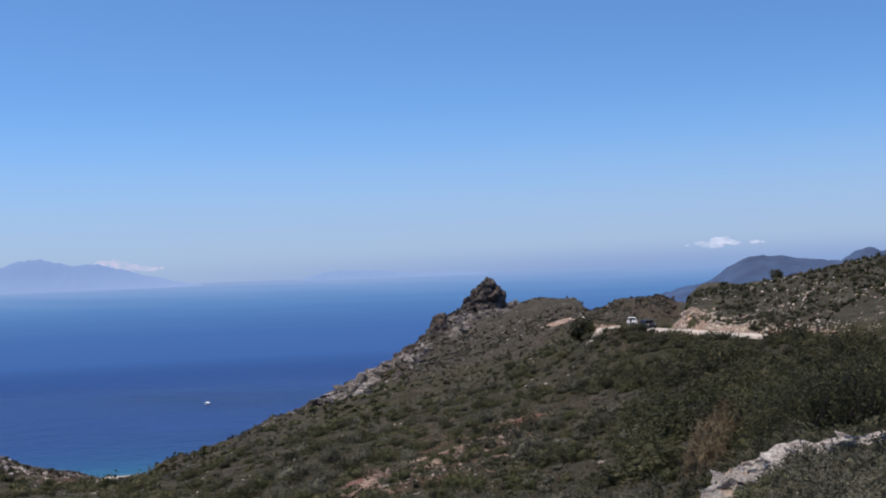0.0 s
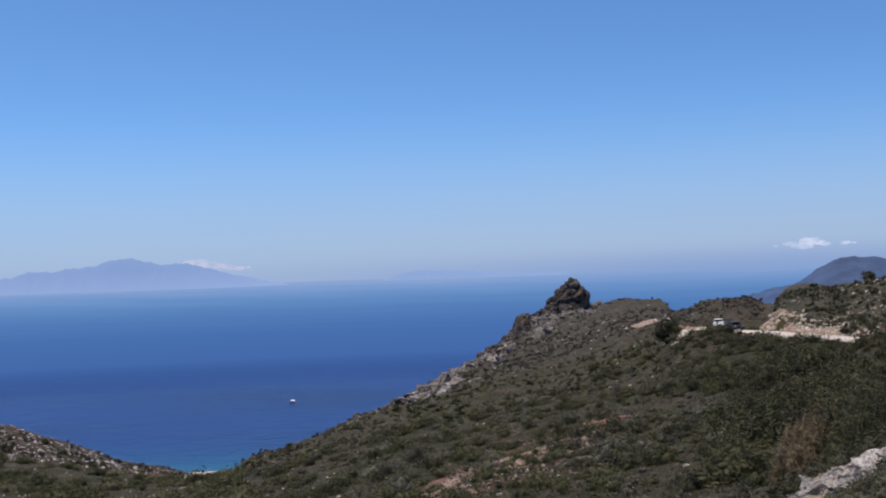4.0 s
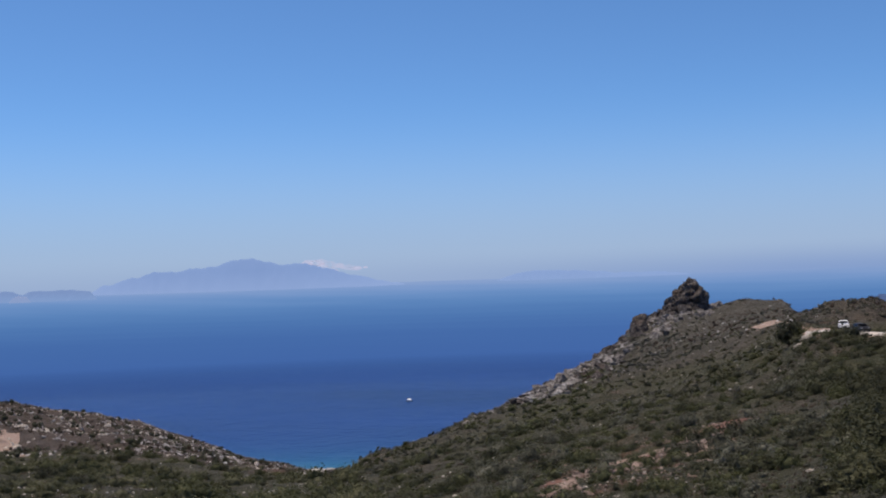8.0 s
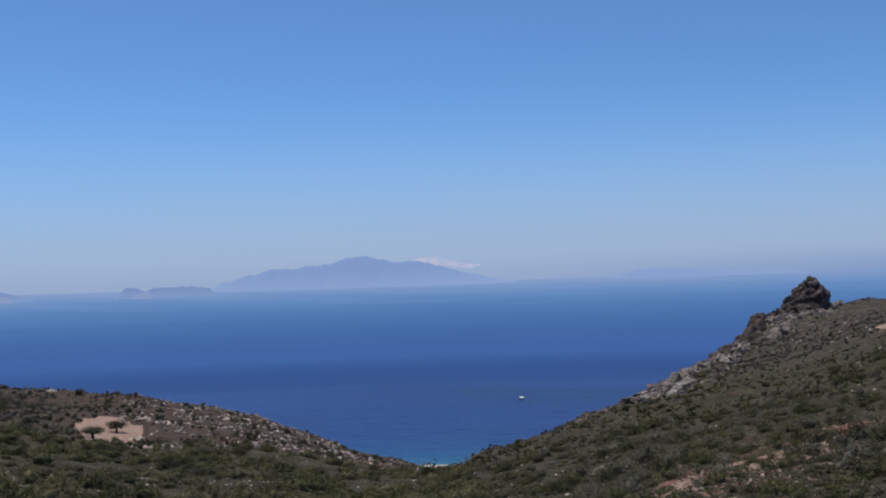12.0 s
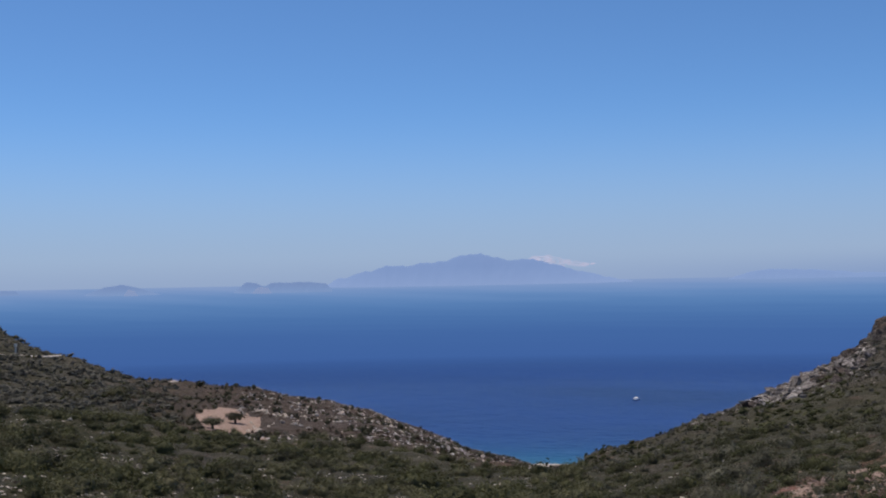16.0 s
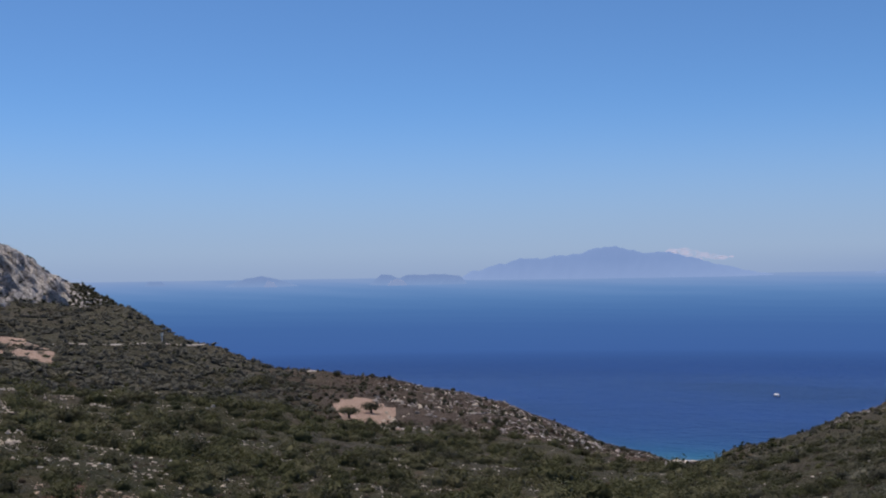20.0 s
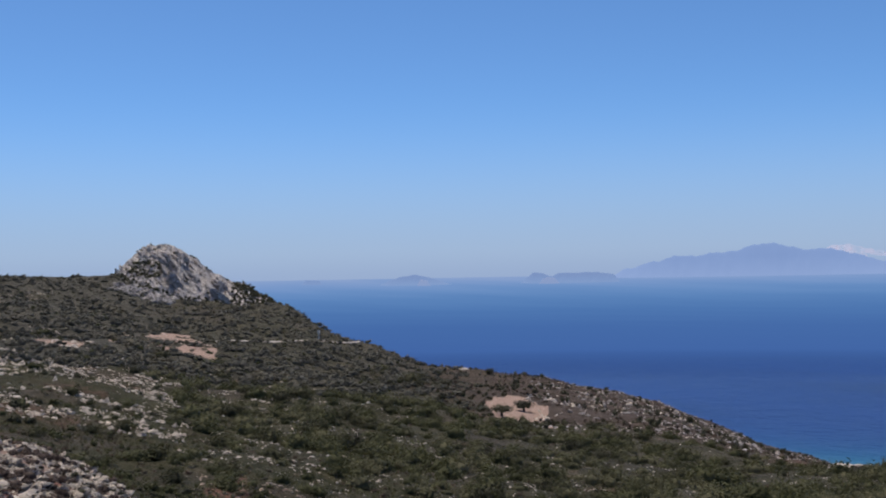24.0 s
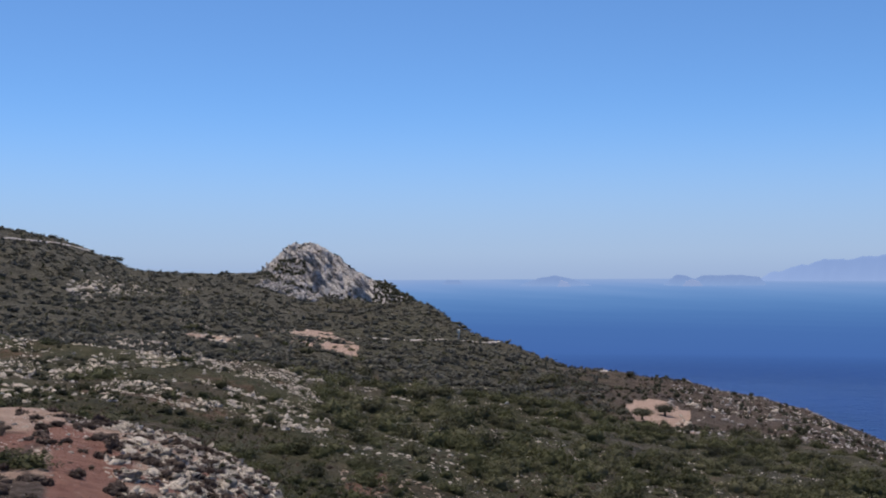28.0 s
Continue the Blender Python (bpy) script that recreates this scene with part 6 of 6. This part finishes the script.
def tree(az, r, width, high, label, seed, trunk=0.35):
    """A small tree: tapered trunk, limbs, and a crown of many leaves."""
    g = np.random.default_rng(seed)
    root = tagged(new("tree"), label, "tree", "trees")
    root.matrix_basis = Matrix.Translation(Vector(rise(az, r)))
    bm = bmesh.new()

    def limb(p, q, w0, w1, n=7):
        p, q = Vector(p), Vector(q)
        side = (q - p).normalized().orthogonal()
        turn = Matrix.Rotation(2 * math.pi / n, 3, (q - p).normalized())
        rings = []
        for c, w in ((p, w0), ((p + q) / 2 + Vector(g.normal(0, 0.05, 3)), (w0 + w1) / 2), (q, w1)):
            s, ring = side.copy(), []
            for _ in range(n):
                ring.append(bm.verts.new(c + s * w))
                s = turn @ s
            rings.append(ring)
        for a, b in zip(rings, rings[1:]):
            for k in range(n):
                bm.faces.new((a[k], a[(k + 1) % n], b[(k + 1) % n], b[k]))
    fork = (g.normal(0, 0.1), g.normal(0, 0.1), high * trunk)
    limb((0, 0, -0.4), fork, 0.16 * width / 4, 0.12 * width / 4)
    part("trunk", bm_mesh("trunk", bm, BARK, True), root)
    tips = []
    for k in range(5):
        a = 2 * math.pi * k / 5 + g.uniform(-0.3, 0.3)
        tips.append((math.cos(a) * width * 0.3, math.sin(a) * width * 0.3, high * g.uniform(0.62, 0.8)))
        bm = bmesh.new()
        limb(fork, tips[-1], 0.08 * width / 4, 0.03 * width / 4, 5)
        part("limb", bm_mesh("limb", bm, BARK, True), root)
    V, F = bush_shape(seed, 13, 1, 900, 0.072, 1.0, True, 0.26, 0.6)
    V = V * np.array([width / 2, width / 2, high * (0.95 - trunk)]) + np.array([0, 0, high * trunk * 0.8])
    part("crown", mesh_of("crown", V, F, LEAF_DARK), root)


cover()
single_shrubs()
tree(32.13, 268, 6.2, 3.0, "dark round-crowned tree on bare pinkish soil", 501, 0.45)
tree(31.05, 292, 6.2, 2.9, "dark spreading tree at the edge of the bare clearing", 502, 0.45)
tree(32.7, 409, 4.4, 2.3, "lone dark tree on the skyline of the spur", 503, 0.25)
tree(-6.61, 207, 6.0, 4.8, "dense dark tree beside the end of the road", 504, 0.2)
tree(-15.92, 219, 3.0, 2.4, "small tree on the skyline of the hill", 505, 0.25)
tree(-17.6, 214, 2.2, 1.6, "low tree on the skyline of the hill", 506, 0.25)
tree(-15.4, 221, 1.6, 1.0, "tiny tree on the skyline of the hill", 507, 0.25)

# shrubs clinging to the crag
g = np.random.default_rng(77)
pick = []
for i, j in zip(g.integers(4, 376, 5200), g.integers(2, 62, 5200)):
    p = CRAG[i, j]
    if scrubby(math.degrees(math.atan2(-p[0], p[1])), math.degrees(math.atan2(p[2] - EYE, math.hypot(p[0], p[1])))) > g.uniform(0.25, 1.0) or g.uniform() < 0.02:
        pick.append((i, j))
P = np.array([CRAG[i, j] for i, j in pick])
az_c = np.degrees(np.arctan2(-P[:, 0], P[:, 1]))
r_c = np.hypot(P[:, 0], P[:, 1])
strewn("scrub", LITE, az_c, r_c, sizes(len(P), 0.6, 1.7, 7), LEAF_DARK, "dark bushes clinging to the crag", "shrubs", 0.1, lift=np.stack([0 * az_c, 0 * az_c, P[:, 2] - ground(az_c, r_c)], -1), seed=9)


# ---------------------------------------------------------------- roads
def road_material():
    k = Mat("dusty_concrete", 0.9)
    col = k.ramp(k.noise(0.6, 6, 0.65), (0.3, (0.50, 0.44, 0.38)), (0.7, (0.68, 0.62, 0.55)))
    k.bump(k.noise(5.0, 5), 0.3, 0.05)
    return k.done(col)


ROADWAY = road_material()


def strip(name, line, width, label, lift=0.25):
    """A road along (bearing, distance) points, level across."""
    a, r = zip(*line)
    az = np.linspace(a[0], a[-1], int(abs(a[-1] - a[0]) * 6) + 4)
    mid = np.interp(az, a, r) if a[0] < a[-1] else np.interp(-az, [-q for q in a], r)
    h = ground(az, mid)
    h = np.convolve(np.pad(h, 4, "edge"), np.ones(9) / 9, "valid") + lift
    rows = []
    for off, dz in ((-width / 2 - 0.3, -0.7), (-width / 2, 0.0), (0, 0.06), (width / 2, 0.0), (width / 2 + 0.3, -0.7)):
        x, y = around(az, mid + off)
        rows.append(np.stack([x, y, h + dz], -1))
    V = np.stack(rows, 1).reshape(-1, 3)
    i, j = np.arange(len(az) - 1)[:, None], np.arange(4)[None, :]
    F = np.stack([i * 5 + j, i * 5 + j + 1, (i + 1) * 5 + j + 1, (i + 1) * 5 + j], -1).reshape(-1, 4)
    tagged(new(name, mesh_of(name, V, F, ROADWAY, True)), label, "road", kind="structure")


strip("road", [(-30, 132), (-22, 140), (-16, 153), (-12, 171), (-10, 180), (-8, 190), (-7.4, 194)], 7.4, "pale dusty road cut into the hillside")
strip("road", [(39.0, 478), (40.0, 462), (41.6, 440), (44.1, 414), (46.0, 398)], 3.4, "pale road crossing the far slope", 0.06)
strip("road", [(58.6, 515), (59.4, 508), (62.6, 448), (66, 420)], 4.0, "pale track high on the far hill", 0.5)


# ---------------------------------------------------------------- cars
GLASS = plain("dark_car_glass", (0.02, 0.025, 0.03), 0.08, 0, 0.05)
RUBBER = plain("tyre_rubber", (0.02, 0.02, 0.02), 0.9)
RIM = plain("alloy_rim", (0.45, 0.45, 0.46), 0.35, 0.9)
LAMP = plain("lamp_glass", (0.75, 0.75, 0.72), 0.15, 0.3, 0.05)
TAIL = plain("red_lamp_glass", (0.45, 0.02, 0.02), 0.2, 0, 0.05)
TRIM = plain("black_plastic", (0.03, 0.03, 0.03), 0.7)


def shell(profile, half, top_in, material, name, bevel=0.06):
    """A body of the side outline (y along, z up), narrowed by top_in towards its top."""
    bm = bmesh.new()
    zs = [z for _, z in profile]
    lo, hi = min(zs), max(zs)
    sides = []
    for s in (-1, 1):
        sides.append([bm.verts.new((s * (half - top_in * (z - lo) / (hi - lo)), y, z)) for y, z in profile])
    n = len(profile)
    bm.faces.new(sides[0])
    bm.faces.new(sides[1][::-1])
    for k in range(n):
        bm.faces.new((sides[0][k], sides[1][k], sides[1][(k + 1) % n], sides[0][(k + 1) % n]))
    bmesh.ops.recalc_face_normals(bm, faces=bm.faces)
    bmesh.ops.bevel(bm, geom=bm.edges[:], offset=bevel, segments=2, affect="EDGES")
    return bm_mesh(name, bm, material)


def block(name, size, at, material, bevel=0.02):
    bm = bmesh.new()
    bmesh.ops.create_cube(bm, size=1.0, matrix=Matrix.Translation(at) @ Matrix.Diagonal((*size, 1)))
    bmesh.ops.bevel(bm, geom=bm.edges[:], offset=bevel, segments=2, affect="EDGES")
    return bm_mesh(name, bm, material)


def disc(name, radius, depth, at, material):
    bm = bmesh.new()
    bmesh.ops.create_cone(bm, cap_ends=True, segments=24, radius1=radius, radius2=radius, depth=depth, matrix=Matrix.Translation(at) @ Matrix.Rotation(math.pi / 2, 4, "Y"))
    bmesh.ops.bevel(bm, geom=[e for e in bm.edges if len(e.link_faces) == 2 and e.calc_face_angle() > 1], offset=radius * 0.12, segments=2, affect="EDGES")
    return bm_mesh(name, bm, material, True)


def car(az, r, turn, colour, label, tall=0.0):
    """A car with its front towards -y before it is turned; tall makes it a high van-like body."""
    paint = plain(label.split()[0] + "_car_paint", colour, 0.45, 0.0, 0.1)
    root = tagged(new("car"), label, "car", "cars on the road")
    body = part("body", shell([(-2.15, 0.35), (-2.2, 0.62), (-1.95, 0.86), (-0.95, 0.98), (1.7, 1.02 + tall * 0.2), (2.12, 0.9), (2.15, 0.4)], 0.88, 0.08, paint, "body"), root)
    part("cabin", shell([(-1.0, 0.96), (-0.35, 1.42 + tall), (1.25, 1.45 + tall), (1.85, 0.98)], 0.80, 0.16, paint, "cabin", 0.08), root)
    for name, size, at in (("windscreen", (1.22, 0.05, 0.42 + tall), (0, -0.74, 1.2 + tall / 2)), ("rear_window", (1.2, 0.05, 0.36 + tall), (0, 1.6, 1.22 + tall / 2))):
        me = block(name, size, (0, 0, 0), GLASS)
        part(name, me, root, m=Matrix.Translation(at) @ Matrix.Rotation(0.9 if name == "windscreen" else -0.85, 4, "X") if not tall else Matrix.Translation(at) @ Matrix.Rotation(0.55 if name == "windscreen" else -0.5, 4, "X"))
    for s in (-1, 1):
        for y in (-0.05, 0.85):
            part("side_window", block("side_window", (0.05, 0.75, 0.3 + tall * 0.7), (s * 0.735, y, 1.2 + tall / 2), GLASS), root)
        part("headlight", block("headlight", (0.34, 0.08, 0.16), (s * 0.6, -2.1, 0.72), LAMP, 0.03), root)
        part("tail_light", block("tail_light", (0.2, 0.08, 0.3), (s * 0.7, 2.1, 0.82), TAIL, 0.03), root)
        part("mirror", block("mirror", (0.18, 0.1, 0.14), (s * 0.93, -0.55, 1.05), paint, 0.03), root)
        for y in (-1.35, 1.32):
            wheel = part("wheel", disc("wheel", 0.20, 0.23, (s * 0.79, y, 0.33), RIM), root)
            part("tyre", disc("tyre", 0.33, 0.2, (s * 0.79, y, 0.33), RUBBER), wheel)
    part("grille", block("grille", (0.8, 0.06, 0.18), (0, -2.17, 0.6), TRIM, 0.02), body)
    part("bumper", block("bumper", (1.74, 0.2, 0.2), (0, -2.12, 0.42), TRIM, 0.05), root)
    part("bumper", block("bumper", (1.74, 0.2, 0.2), (0, 2.12, 0.45), TRIM, 0.05), root)
    x, y = around(az, r)
    root.matrix_basis = pose(x, y, float(ground(az, r)) + 0.31, 0, 0, turn) @ Matrix.Diagonal((0.9, 0.9, 0.88, 1))


car(-9.85, 180.5, 9, (0.008, 0.009, 0.014), "dark blue car driving on the dusty road", 0.0)
car(-9.1, 186.5, -8, (0.75, 0.75, 0.74), "white van following on the dusty road", 0.12)


# ---------------------------------------------------------------- boat
def boat(az, r, turn):
    white = plain("white_boat_paint", (0.93, 0.93, 0.92), 0.35, 0, 0.02)
    root = tagged(new("boat"), "small white motor boat lying on the blue water", "boat")
    bm = bmesh.new()
    rings = []
    for y, w, keel in ((-2.9, 0.75, 0.1), (-1.5, 0.95, -0.25), (0.3, 1.0, -0.35), (1.8, 0.75, -0.25), (2.9, 0.06, 0.3)):
        rings.append([bm.verts.new(p) for p in ((-w, y, 0.75 + 0.08 * max(y, 0)), (-w * 0.7, y, 0.1), (0, y, keel), (w * 0.7, y, 0.1), (w, y, 0.75 + 0.08 * max(y, 0)))])
    for a, b in zip(rings, rings[1:]):
        for k in range(4):
            bm.faces.new((a[k], a[k + 1], b[k + 1], b[k]))
        bm.faces.new((a[4], a[0], b[0], b[4]))
    bm.faces.new(rings[0])
    bmesh.ops.recalc_face_normals(bm, faces=bm.faces)
    part("hull", bm_mesh("hull", bm, white), root)
    part("cabin", block("cabin", (1.3, 2.0, 0.95), (0, 0.3, 1.2), white, 0.12), root)
    part("windscreen", block("windscreen", (1.1, 0.06, 0.4), (0, 1.32, 1.35), GLASS), root)
    # white panel added and tilted to the lookout so the shaded boat looks sunlit
    part("awning", block("awning", (2.4, 3.4, 0.08), (0, 0, 0), white, 0.03), root, "white sun awning", pose(0, -0.2, 1.95, 0, -24, 0))
    part("engine", block("engine", (0.4, 0.5, 0.9), (0, -3.0, 0.55), TRIM, 0.08), root)
    x, y = around(az, r)
    root.matrix_basis = pose(x, y, 0.0, 0, 0, turn) @ Matrix.Diagonal((1.02, 1.02, 1.02, 1))


boat(11.62, 1075, 101.6)

# a white pillar by the far road
pil = tagged(new("roadside_pillar"), "small white roadside shrine on a pillar", "shrine")
WHITEWASH = plain("whitewash", (0.90, 0.84, 0.72), 0.9, 0, 0.2)
part("pillar", block("pillar", (0.7, 0.7, 2.6), (0, 0, 1.2), WHITEWASH, 0.06), pil)
part("box", block("box", (1.3, 1.3, 1.1), (0, 0, 3.0), WHITEWASH, 0.06), pil)
part("roof", block("roof", (1.35, 1.35, 0.2), (0, 0, 3.65), WHITEWASH, 0.06), pil)
pil.matrix_basis = Matrix.Translation(Vector(rise(41.02, 452))) @ Matrix.Diagonal((0.62, 0.62, 0.95, 1))


# ---------------------------------------------------------------- clouds
def cloud(crest, az0, az1, low, label, seed, glow, thin):
    k = Mat("cloud_vapour", 1.0)
    k.b.inputs["Specular IOR Level"].default_value = 0.0
    k.b.inputs["Base Color"].default_value = (0.0, 0.0, 0.0, 1)
    # the sunlit brightness of the cloud is put into its emission; the base is black
    k.b.inputs["Emission Color"].default_value = (*glow, 1)
    k.b.inputs["Emission Strength"].default_value = 1.15
    k.link(k.math("MULTIPLY", k.step(k.noise(0.016, 5, 0.65), 0.36, 0.66), thin), k.b.inputs["Alpha"])
    g = np.random.default_rng(seed)
    VV, FF, base = [], [], 0
    V0, F0 = ico(2)
    for q in range(7):
        u = (q + g.uniform(0.2, 0.8)) / 7
        az = az0 + (az1 - az0) * u
        top = np.interp(u, np.linspace(0, 1, len(crest)), crest)
        el = low + (top - low) * g.uniform(0.0, 0.85)
        size = g.uniform(0.5, 0.75) * (top - low) * math.pi / 180 * 4950
        V = V0 * (1 + 0.3 * vnoise(V0[:, 0] * 2 + q, V0[:, 1] * 2, V0[:, 2] * 2, seed)[:, None]) * size * np.array([2.2, 0.3, 0.7])
        a = math.radians(az)
        V = np.stack([V[:, 0] * math.cos(a), V[:, 0] * math.sin(a), V[:, 2]], -1) + np.array([-4950 * math.sin(a), 4950 * math.cos(a), EYE + 4950 * math.tan(math.radians(el))])
        V = V * (1 + 0.004 * (V0[:, 1:2]))
        VV.append(V)
        FF.append(F0 + base)
        base += len(V)
    ob = new("cloud", mesh_of("cloud", np.concatenate(VV), np.concatenate(FF), k.m, True))
    tagged(ob, label, "cloud", kind="stuff")


cloud([0.84, 0.95, 1.18, 1.25, 1.08, 1.2, 1.0, 0.86], -11.5, -15.7, 0.84, "small white cloud bank low in the sky", 901, (0.62, 0.66, 0.82), 0.6)
cloud([0.75, 0.95, 1.0, 1.1, 1.2], 13.4, 16.4, 0.7, "thin pinkish cloud behind the island", 902, (0.56, 0.53, 0.70), 0.55)
